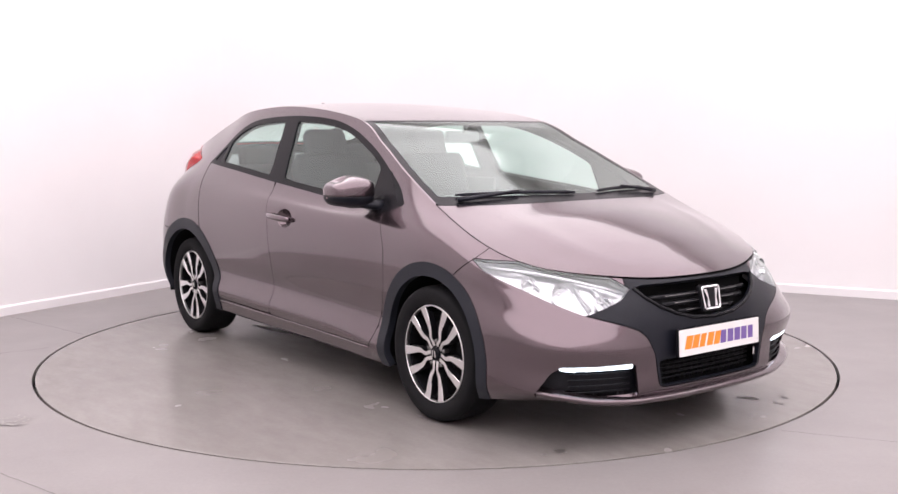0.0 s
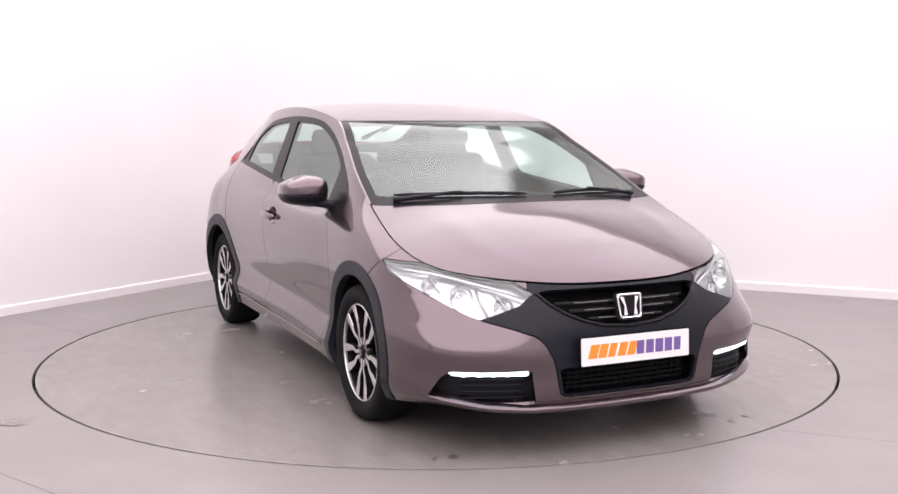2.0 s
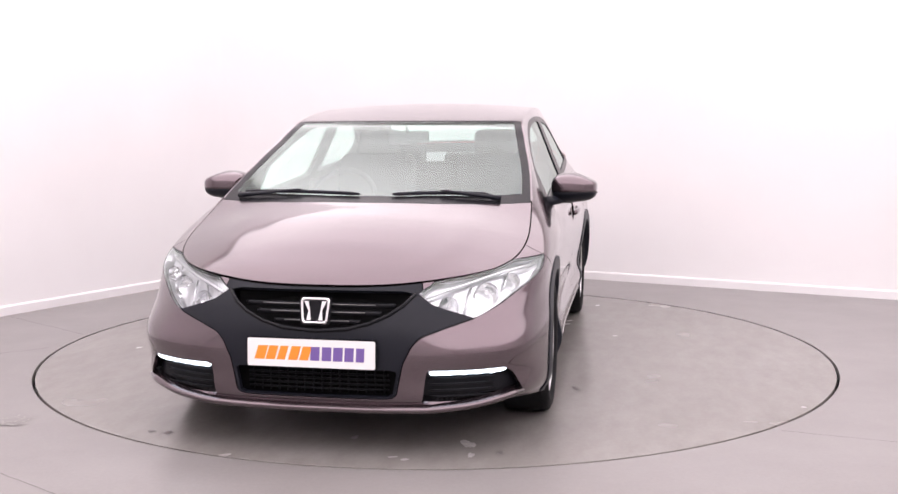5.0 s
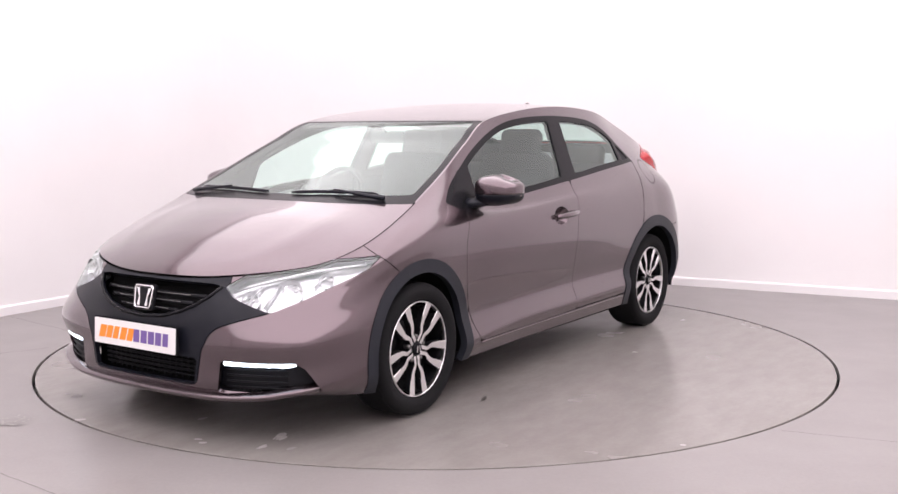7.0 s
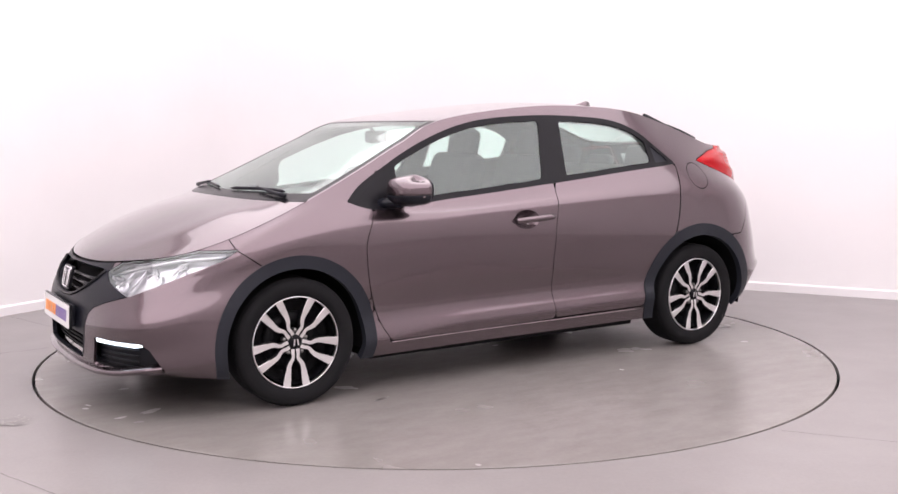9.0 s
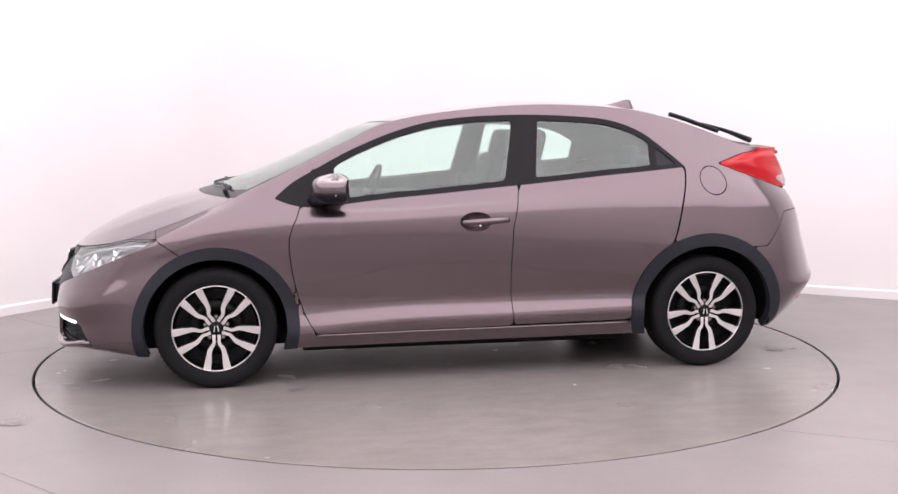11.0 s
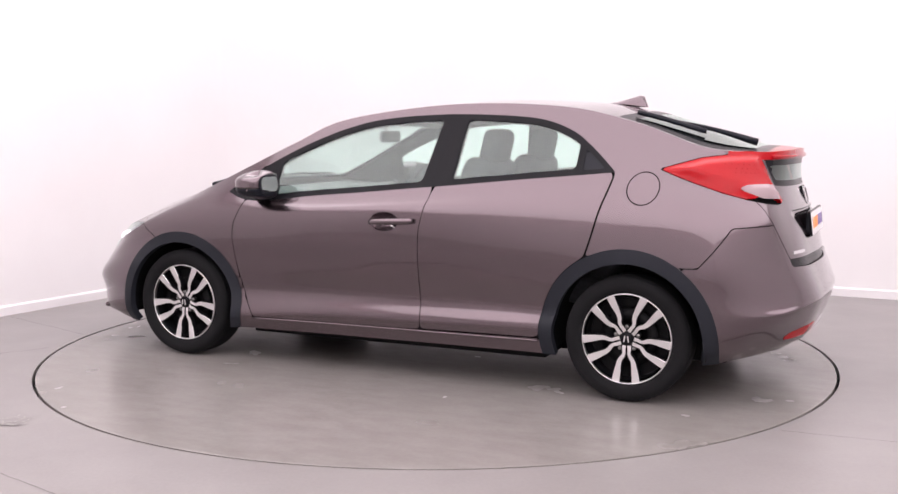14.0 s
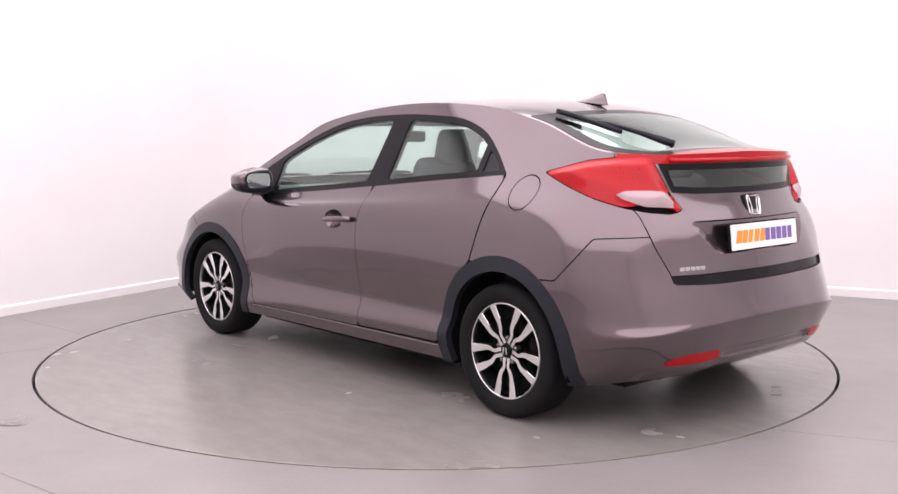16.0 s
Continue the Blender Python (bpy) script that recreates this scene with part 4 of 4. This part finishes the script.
def mirror_unit(s, car):
    unit = new("door_mirror")
    unit.parent = car
    tagged(unit, "taupe door mirror on a black foot")

    def shell(lo, hi, mat, name, grow_by=1.0):
        bm = bmesh.new()
        n, m = 28, 20
        rows = []
        for i in range(m + 1):
            q = math.pi / 2 * i / m
            z = lo + (hi - lo) * (math.sin(q) if hi > .9 else 1 - math.cos(q) if lo < -.9 else i / m)
            ring = []
            for k in range(n):
                a = 2 * math.pi * k / n
                # superellipse plan, flat at the back, lower towards the outer end
                cx, cy = math.cos(a), math.sin(a)
                ex = abs(cx) ** .62 * math.copysign(1, cx)
                ey = abs(cy) ** .62 * math.copysign(1, cy)
                h = max(0.0, 1 - abs(z) ** 3.2) ** .5
                px = (.120 * ex * h if ex > 0 else .058 * ex * min(1, h * 1.4))
                py = .116 * ey * (h * .55 + .45 * h ** .4)
                top = .068 * (1.06 - .40 * max(0, ey) ** 1.5) if z > 0 else .080 - .006 * ey
                ring.append(bm.verts.new((.700 + px * grow_by, s * (.928 + py * grow_by), .998 + z * top * grow_by)))
            rows.append(ring)
        for a, b in zip(rows, rows[1:]):
            for k in range(n):
                bm.faces.new((a[k], a[(k + 1) % n], b[(k + 1) % n], b[k]))
        bm.faces.new(rows[0])
        bm.faces.new(rows[-1])
        return part(name, bm, mat, unit)
    shell(-.28, .9995, PAINT, "housing")
    shell(-.34, -.26, GLOSS_BLACK, "joint", .965)
    tagged(shell(-.9985, -.31, BLACK_TRIM, "base"), "black lower mirror shell")
    bm = bmesh.new()
    add_prism(bm, rounded(.172, .098, .040, 6), .006, facing(Vector((.641, s * .930, .996)), (0, -s, 0), (0, 0, 1)))
    part("mirror_bezel", bm, BLACK_TRIM, unit, "black rear bezel", False)
    bm = bmesh.new()
    add_prism(bm, rounded(.154, .082, .033, 6), .003, facing(Vector((.6395, s * .930, .997)), (0, -s, 0), (0, 0, 1)))
    part("mirror_glass", bm, CHROME, unit, "silvered mirror glass", False)
    tube("turn_lamp", [(.80, s * .95, .966), (.785, s * .985, .967), (.75, s * 1.022, .968), (.705, s * 1.041, .969)], .0042, CLEAR_LENS, unit, label="clear indicator strip")
    bm = bmesh.new()
    add_tube(bm, [(.80, s * .785, .925), (.775, s * .82, .930), (.745, s * .87, .937), (.72, s * .92, .944)], [.046, .040, .036, .040], 12, .62)
    part("foot", bm, BLACK_TRIM, unit, "black mirror foot")


def door_handles(car):
    for s in (1, -1):
        pts, rad = [], []
        for i in range(13):
            f = i / 12
            x = .055 - .245 * f
            p, n = near(body_side, (0, 2), (x, .812 + .012 * f))
            lift = .004 + .024 * math.sin(math.pi * min(1, max(0, .08 + f * .84))) ** .6
            q = Vector((x, p.y + lift, .812 + .013 * f))
            pts.append((q.x, s * q.y, q.z))
            rad.append(.0145 * (.55 + .45 * math.sin(math.pi * (.12 + .76 * f)) ** .5))
        tube("door_handle", pts, rad, PAINT, car, 12, "body-coloured pull handle", 1.15)
        bm = bmesh.new()
        p, n = near(body_side, (0, 2), (-.165, .822))
        add_lathe(bm, [(.0001, 0), (.006, 0), (.007, -.004)], 12)
        o = part("lock", bm, CHROME, car)
        o.location = (-.05, s * (p.y - .028), .79)


def nose_details(car):
    # grille slats, each bowed along the nose
    for z, half, r in ((.607, .315, .0085), (.574, .26, .0085), (.540, .18, .0075)):
        pts = []
        for i in range(25):
            y = -half + 2 * half * i / 24
            p, n = on_nose(y, z)
            pts.append(p - n * .028)
        tube("grille_slat", pts, r, GLOSS_BLACK, car, 8, "gloss black grille slat", 1.3)
        tube("slat_edge", [q + Vector((.007, 0, .004)) for q in pts[3:-3]], .0018, DISC_STEEL, car, 5)
    # raised lip round the grille's lower edge
    lip = []
    for y, z in ((.385, .640), (.345, .598), (.29, .562), (.22, .532), (.13, .508), (0, .499)):
        p, n = on_nose(y, z)
        lip.append(p + n * .001)
    lip = lip + [Vector((p.x, -p.y, p.z)) for p in lip[-2::-1]]
    tube("grille_lip", lip, .008, GLOSS_BLACK, car, 8)
    p, n = on_nose(0, .575)
    emblem(p + n * .004, (0, 1, 0), (-.22, 0, 1), .122, .102, car)
    plate(Vector((2.176, -.003, .417)), (0, 1, 0), (-.05, 0, 1), car)
    bm = bmesh.new()
    add_box(bm, Vector((2.152, 0, .417)), (.03, .46, .10), .006)
    part("plate_holder", bm, BLACK_TRIM, car, "", False)
    # lower intake bars
    for z in (.262, .282, .302, .322):
        tube("intake_bar", [on_nose(-.29 + .0483 * i, z)[0] - Vector((.045, 0, 0)) for i in range(13)], .0045, PIT, car, 6)
    for i in range(16):
        y = -.27 + .036 * i
        tube("intake_rib", [on_nose(y, .246)[0] - Vector((.05, 0, 0)), on_nose(y, .338)[0] - Vector((.05, 0, 0))], .0035, PIT, car, 6)
    # dark blocks close the nose behind the grille and the intake
    bm = bmesh.new()
    add_box(bm, Vector((2.01, 0, .30)), (.10, .78, .19), .01)
    add_box(bm, Vector((1.94, 0, .56)), (.10, .74, .20), .01)
    part("nose_block", bm, INNER, car, "", False)
    # body-coloured lip along the foot of the bumper
    bm, rings = bmesh.new(), []
    for i in range(41):
        y = -.80 + .04 * i
        u = abs(y)
        p, n = on_nose(y, .25)
        n = Vector((n.x, n.y, 0)).normalized()
        z = .192 + .008 * max(0, u - .45) / .1 + .012 * max(0, u - .62) / .1
        p = Vector((p.x, p.y, z))
        rings.append([bm.verts.new(p + n * o + Vector((0, 0, h))) for o, h in ((-.060, .024), (-.020, .020), (-.006, .014), (.008, .008), (.011, .002), (.009, -.007), (.001, -.014), (-.020, -.017), (-.060, -.015))])
    for a, b in zip(rings, rings[1:]):
        for k in range(9):
            bm.faces.new((a[k], a[(k + 1) % 9], b[(k + 1) % 9], b[k]))
    bm.faces.new(rings[0][::-1])
    bm.faces.new(rings[-1])
    bmesh.ops.recalc_face_normals(bm, faces=bm.faces)
    part("bumper_lip", bm, PAINT, car, "taupe lip along the foot of the bumper")
    # running lamps
    drl = nose((2.10, .448, .347), (1.95, .70, .349), (1.935, .728, .339), (1.95, .705, .331), (2.10, .445, .329))
    for sh in (body_side, body_side.mirror()):
        f = drl if sh is body_side else (lambda v: drl(v * np.array((1, -1, 1))))
        sh.cut(f).out(-.004).make("daytime_lamp", DRL, car, .03, "lit white daytime running lamp")
    # small lenses under each running lamp
    for s in (1, -1):
        for i in range(5):
            p, n = on_nose(.475 + .052 * i, .331)
            bm = bmesh.new()
            bmesh.ops.create_uvsphere(bm, u_segments=12, v_segments=8, radius=1.0, matrix=Matrix.Translation((p.x - .020, s * p.y, .334)) @ Matrix.Diagonal((.010, .018, .0085, 1)))
            part("led_lens", bm, DRL, car, "round lit lens of the running lamp")
    for s in (1, -1):
        for z in (.312, .288, .264, .240):
            pts = []
            for i in range(8):
                y = .455 + .036 * i
                p, n = on_nose(y, z)
                pts.append(((p - n * .03).x, s * (p - n * .03).y, z))
            tube("fog_slat", pts, .004, PIT, car, 6)
        # inside the headlamp: two bowls, a projector shade and a divider
        for y, z, r, dx in ((.52, .612, .042, .048), (.665, .650, .050, .050), (.755, .690, .034, .045)):
            p, n = on_nose(y, z)
            c = p - n * dx
            bm = bmesh.new()
            add_lathe(bm, [(r, .036), (r * .93, .024), (r * .74, .010), (r * .42, .001), (.009, -.002), (.008, .012), (.0001, .014)], 28, "z")
            o = part("lamp_bowl", bm, CHROME, car, "mirror-bright lamp bowl")
            d = Vector((1, .25, .05)).normalized()
            m = d.to_track_quat("Z", "Y").to_matrix().to_4x4()
            o.matrix_basis = Matrix.Translation((c.x, s * c.y, c.z)) @ Matrix.Diagonal((1, s, 1, 1)) @ m
    # headlamp dividers and the grey shade along the top
    for s in (1, -1):
        for (y0, z0), (y1, z1), w in (((.505, .588), (.535, .655), .010), ((.585, .573), (.60, .668), .012), ((.725, .655), (.735, .722), .010)):
            pts = []
            for f in (0, .5, 1):
                p, n = on_nose(y0 + (y1 - y0) * f, z0 + (z1 - z0) * f)
                p = p - n * .030
                pts.append((p.x, s * p.y, p.z))
            tube("lamp_divider", pts, w * .5, REFLECTOR, car, 6)
        pts = []
        for y, z in ((.43, .630), (.50, .655), (.57, .675), (.64, .695), (.71, .715), (.78, .728), (.83, .738)):
            p, n = on_nose(y, z)
            p = p - n * .022
            pts.append((p.x, s * p.y, p.z))
        tube("lamp_shade", pts, [.005, .007, .008, .008, .008, .007, .004], REFLECTOR, car, 8, "bright shade inside the headlamp")
    # front wipers and washer jets
    for ys, ye, arm_to in ((-.64, -.03, -.66), (.12, .56, .62)):
        pts = []
        for i in range(15):
            y = ys + (ye - ys) * i / 14
            p, n = on_top(1.318 - .36 * y * y - .02 * math.sin(math.pi * i / 14), y)
            pts.append(p + n * .010)
        tube("wiper_blade", pts, [.003] + [.006] * 13 + [.003], BLACK_TRIM, car, 8, "black windscreen wiper blade", 1.4)
        mid, arm = (ys + ye) / 2, []
        for i in range(8):
            y = mid + (arm_to - mid) * i / 7
            p, n = on_top(1.318 - .36 * y * y - .02 + .075 * i / 7, y)
            arm.append(p + n * (.022 - .008 * i / 7))
        tube("wiper_arm", arm, [.005, .006, .007, .008, .009, .010, .012, .013], BLACK_TRIM, car, 8)


def tail_details(car):
    p, n = on_tail(0, .95)
    emblem(p + n * .003, (0, -1, 0), (.25, 0, 1), .105, .092, car)
    plate(Vector((-2.052, -.003, .826)), (0, -1, 0), (.12, 0, 1), car)
    bm = bmesh.new()
    add_box(bm, Vector((-2.036, 0, .826)), (.028, .47, .10), .006)
    part("plate_holder", bm, BLACK_TRIM, car, "", False)
    pts = [on_tail(-.44 + .044 * i, .900)[0] + Vector((.008, 0, -.004)) for i in range(21)]
    tube("gate_handle", pts, .009, GLOSS_BLACK, car, 8, "dark tailgate grip over the plate", 1.2)
    for i in range(5):
        y = .535 - .026 * i
        p, n = on_tail(y, .712)
        bm = bmesh.new()
        add_prism(bm, rounded(.022, .016, .003, 3), .003, facing(p + n * .003, (-.42, -.9, 0), (0, 0, 1)))
        part("name_bar", bm, CHROME, car, "small bright name bar", False)
    # rear wiper lying up the glass
    a, b = Vector((-1.79, .335, 0)), Vector((-1.225, .452, 0))
    blade, arm = [], []
    for i in range(13):
        q = a.lerp(b, .42 + .58 * i / 12)
        p, n = on_top(q.x, q.y)
        blade.append(p + n * .022)
    tube("rear_wiper_blade", blade, .010, BLACK_TRIM, car, 8, "black rear wiper blade", 1.3)
    for i in range(9):
        q = a.lerp(b, .70 * i / 8)
        p, n = on_top(q.x, q.y - .012)
        arm.append(p + n * (.024 + .014 * math.sin(math.pi * i / 8)))
    tube("rear_wiper_arm", arm, [.018, .017, .015, .013, .011, .010, .009, .008, .007], BLACK_TRIM, car, 8)
    # shark fin aerial
    bm = bmesh.new()
    rows = []
    for i in range(11):
        f = i / 10
        h = .070 * f ** 1.25 * (1 if f < .9 else 1 - (f - .9) * 1.5)
        x = -.965 - .155 * f
        w = .022 * math.sin(math.pi * min(.92, .12 + f * .8)) ** .7
        base = on_top(x, 0)[0].z - .004
        rows.append([bm.verts.new((x - .012 * k * f, .02 + yy * w, base + .004 + zz * h)) for k, (yy, zz) in enumerate(((-1, 0), (-.62, .45), (-.22, .95), (.22, .95), (.62, .45), (1, 0)))])
    for r0, r1 in zip(rows, rows[1:]):
        for k in range(5):
            bm.faces.new((r0[k], r0[k + 1], r1[k + 1], r1[k]))
    bm.faces.new(rows[-1])
    bm.faces.new(rows[0])
    part("roof_aerial", bm, PAINT, car, "body-coloured shark fin aerial")
    # spoiler over the lower glass
    pts = [on_tail(-.47 + .047 * i, 1.155)[0] + Vector((-.004, 0, 0)) for i in range(21)]
    tube("spoiler_lip", pts, .011, RED_LENS, car, 8)
    # dots of the lamp's segments
    for s in (1, -1):
        for i in range(6):
            for j in range(3):
                p, n = on_tail(.565 + .014 * i, 1.072 + .020 * j)
                bm = bmesh.new()
                bmesh.ops.create_uvsphere(bm, u_segments=6, v_segments=4, radius=.0045, matrix=Matrix.Translation((p.x + .0, s * p.y, p.z)) @ Matrix.Translation(Vector((n.x, s * n.y, n.z)) * .0305))
                part("lamp_dot", bm, RED_LENS, car)


def cushion(bm, c, s, tilt=0.0, bevel=.04):
    add_box(bm, Vector(c), s, bevel, Matrix.Rotation(tilt, 4, "Y"), 3)


def cabin(car):
    for y in (.37, -.37):
        seat = new("front_seat")
        seat.parent = car
        tagged(seat, "dark cloth front seat with headrest")
        for name, c, sz, t, b in (("cushion", (-.05, y, .50), (.52, .50, .16), -.12, .05), ("backrest", (-.33, y, .84), (.15, .48, .62), -.30, .06), ("headrest", (-.445, y, 1.195), (.10, .27, .19), -.25, .045)):
            bm = bmesh.new()
            cushion(bm, c, sz, t, b)
            part(name, bm, SEAT, seat)
        for d in (-.06, .06):
            tube("headrest_post", [(-.42, y + d, 1.06), (-.44, y + d, 1.14)], .006, DISC_STEEL, seat, 6)
    bench = new("rear_bench")
    bench.parent = car
    tagged(bench, "dark cloth rear bench with headrests")
    for name, c, sz, t, b in (("cushion", (-.90, 0, .50), (.48, 1.3, .16), -.1, .05), ("backrest", (-1.18, 0, .79), (.14, 1.28, .56), -.32, .05), ("headrest", (-1.295, .38, 1.11), (.09, .27, .15), -.2, .04),
                              ("headrest", (-1.295, -.38, 1.11), (.09, .27, .15), -.2, .04), ("headrest", (-1.28, 0, 1.07), (.08, .22, .11), -.2, .035)):
        bm = bmesh.new()
        cushion(bm, c, sz, t, b)
        part(name, bm, SEAT, bench)
    # dashboard: rounded top with a hood before the driver
    bm = bmesh.new()
    prof = [(.52, .62), (.50, .78), (.55, .87), (.66, .915), (.85, .925), (1.02, .93), (1.14, .935), (1.14, .62)]
    ends = [[bm.verts.new((x, yy, z)) for x, z in prof] for yy in (-.72, -.60, -.50, -.24, -.14, 0, .3, .72)]
    for e, up in ((2, .035), (3, .035)):
        for k in (2, 3):
            ends[e][k].co.z += up
    for a, b in zip(ends, ends[1:]):
        for i in range(len(prof)):
            j = (i + 1) % len(prof)
            bm.faces.new((a[i], a[j], b[j], b[i]))
    bm.faces.new(ends[0])
    bm.faces.new(ends[-1])
    part("dashboard", bm, DASH, car, "dark moulded dashboard")
    bm = bmesh.new()
    ring = []
    for i in range(37):
        a = 2 * math.pi * i / 36
        ring.append((.40 - .07 * math.sin(a), -.37 + .178 * math.cos(a), .90 + .16 * math.sin(a)))
    add_tube(bm, ring, .015, 8)
    wheel = part("steering_wheel", bm, BLACK_TRIM, car, "black steering wheel")
    for a in (0, 180, 270):
        c, s = math.cos(radians(a)), math.sin(radians(a))
        tube("steering_spoke", [(.42, -.37, .90), (.40 - .065 * s, -.37 + .17 * c, .90 + .15 * s)], [.03, .014], BLACK_TRIM, wheel, 8)
    bm = bmesh.new()
    add_box(bm, Vector((.40, 0, 1.245)), (.03, .23, .068), .014)
    part("cabin_mirror", bm, DASH, car, "dark interior mirror", False)
    tube("cabin_mirror_stalk", [(.41, 0, 1.27), (.45, 0, 1.31)], .008, DASH, car, 6)
    # inner door trims
    for s in (1, -1):
        bm = bmesh.new()
        add_box(bm, Vector((.30, s * .775, .62)), (1.0, .03, .56), .012)
        add_box(bm, Vector((-.55, s * .775, .70)), (.60, .03, .56), .012)
        add_box(bm, Vector((-1.0, s * .75, .90)), (.34, .03, .20), .012)
        part("door_trim", bm, DASH, car, "dark inner door trim", False)
    bm = bmesh.new()
    add_box(bm, Vector((-1.52, 0, .86)), (.5, 1.2, .02), .006)
    part("parcel_shelf", bm, SEAT, car, "", False)


for s in (1, -1):
    mirror_unit(s, car)
door_handles(car)
for s in (1, -1):
    pts = []
    for i in range(24):
        x = .80 - 1.66 * i / 23
        p, n = near(body_side, (0, 2), (x, .252 + .010 * i / 23))
        pts.append((x, s * (p.y + .001), .252 + .010 * i / 23))
    tube("sill_edge", pts, .0055, PAINT, car, 8, "body-coloured sill edge")
nose_details(car)
tail_details(car)
cabin(car)


# ---- marks on the floor ----
def strokes(bm, pts, w, z):
    """A flat worn stroke along plan points."""
    pts = [Vector((x, y, 0)) for x, y in pts]
    rows = []
    for i, p in enumerate(pts):
        d = (pts[min(i + 1, len(pts) - 1)] - pts[max(i - 1, 0)]).normalized()
        q = Vector((-d.y, d.x, 0)) * w * random.uniform(.6, 1.0)
        rows.append((bm.verts.new((p.x + q.x, p.y + q.y, z)), bm.verts.new((p.x - q.x, p.y - q.y, z))))
    for a, b in zip(rows, rows[1:]):
        bm.faces.new((a[0], a[1], b[1], b[0]))


SCUFF = material("worn_pale_paint", (0.42, 0.40, 0.39), 0.5)
vary(SCUFF, 60.0, (0.22, 0.21, 0.20), (0.42, 0.40, 0.385))
STAIN = material("dark_oil_stain", (0.07, 0.064, 0.06), 0.3)
vary(STAIN, 50.0, (0.055, 0.05, 0.047), (0.12, 0.11, 0.103))
JOINT = material("dark_joint", (0.09, 0.085, 0.083), 0.7)
vary(JOINT, 20.0, (0.10, 0.094, 0.091), (0.17, 0.16, 0.155))


def floor_marks():
    random.seed(3)
    rnd = random.Random(5)
    bm = bmesh.new()
    for k in range(9):
        c = (-1.88 + rnd.uniform(-.07, .06), -1.56 + rnd.uniform(-.07, .06))
        a, r = rnd.uniform(-.5, .9), rnd.uniform(.02, .07)
        strokes(bm, [(c[0] + r * (i / 4 - 1) * math.cos(a + .12 * i), c[1] + r * (i / 4 - 1) * math.sin(a + .12 * i)) for i in range(9)], .006, .0012 + .0005 * k)
    tagged(part("floor_scuff", bm, SCUFF, None, "", False), "pale scraped patch of paint on the floor", "scuff", kind="structure")
    for a, b in (((1.475, -1.748), (2.6, -2.2)), ((-2.31, .02), (-3.6, -.85)), ((-1.652, -2.251), (-.9, -2.85)), ((-2.25, .43), (-3.2, 1.28))):
        bm = bmesh.new()
        n = 24
        strokes(bm, [(a[0] + (b[0] - a[0]) * i / n + rnd.uniform(-.002, .002), a[1] + (b[1] - a[1]) * i / n + rnd.uniform(-.002, .002)) for i in range(n + 1)], .0022, .001)
        tagged(part("floor_joint", bm, JOINT, None, "", False), "thin uneven joint in the concrete floor", "floor joint", kind="structure")
    # worn patches and drips on the turntable: place, length, width, heading, paint
    for x, y, ln, wd, a, mat, label in ((-1.08, -.50, .50, .10, 5, SCUFF, "pale bare patch"), (-.78, -.475, .14, .04, 10, SCUFF, "pale bare patch"), (-1.93, .458, .12, .075, 35, SCUFF, "pale bare patch"),
                                        (-2.05, .43, .05, .03, 0, SCUFF, "pale bare patch"), (-1.85, -.63, .06, .03, 20, SCUFF, "pale bare patch"), (-1.95, -.50, .09, .04, 60, SCUFF, "pale bare patch"),
                                        (1.86, .49, .13, .05, 20, SCUFF, "pale bare patch"), (2.0, .52, .06, .03, 0, SCUFF, "pale bare patch"), (-.26, -.88, .10, .035, 0, STAIN, "dark drip stain"),
                                        (1.92, -.80, .07, .05, 30, STAIN, "dark drip stain"), (1.90, -.88, .04, .03, 0, STAIN, "dark drip stain"), (1.84, 0, .06, .04, 0, STAIN, "dark drip stain"),
                                        (1.96, .63, .05, .035, 0, STAIN, "dark drip stain"), (-1.90, .45, .05, .09, 0, STAIN, "dark drip stain"), (.85, .86, .12, .03, 15, STAIN, "dark drip stain"), (1.2, -.95, .16, .04, 0, STAIN, "dark drip stain")):
        bm = bmesh.new()
        for k in range(3):
            ca, sa = math.cos(radians(a)), math.sin(radians(a))
            ox, oy = rnd.uniform(-.25, .25) * ln, rnd.uniform(-.3, .3) * wd
            ring, n = [], 22
            for i in range(n):
                q = 2 * math.pi * i / n
                r = rnd.uniform(.55, 1.0) * (.62 if k else 1)
                u, v = ox + r * ln / 2 * math.cos(q), oy + r * wd / 2 * math.sin(q)
                ring.append(bm.verts.new((x + u * ca - v * sa, y + u * sa + v * ca, .001 + .0006 * k)))
            bm.faces.new(ring)
        part("paint_patch", bm, mat, disc, label, False)


floor_marks()


# ---- the turning: heading of the car in degrees at each time ----
def motions():
    turn = [(0, -53.51), (0.5, -54.12), (1, -56.32), (1.5, -59.91), (2, -65.52), (2.5, -71.23), (3, -77.42), (3.5, -83.12), (4, -89.27), (4.5, -94.97), (5.2, -103.30),
            (6, -112.83), (6.8, -122.40), (7, -124.74), (7.5, -130.36), (8, -136.50), (8.5, -142.14), (9, -148.03), (9.2, -150.37), (10, -159.12), (10.7, -166.83), (11.5, -175.55),
            (12, -181.41), (12.5, -186.97), (13, -193.26), (13.5, -199.08), (14, -205.25), (14.5, -210.99), (15, -217.17), (15.5, -222.96), (16, -229.17)]
    rows_car, rows_disc = [], []
    for t, a in turn:
        spin = Matrix.Rotation(radians(a), 4, "Z")
        rows_car.append((t, spin @ Matrix.Translation((-.0454, -.0916, 0))))
        rows_disc.append((t, spin))
    walk(car, rows_car)
    walk(disc, rows_disc)


motions()
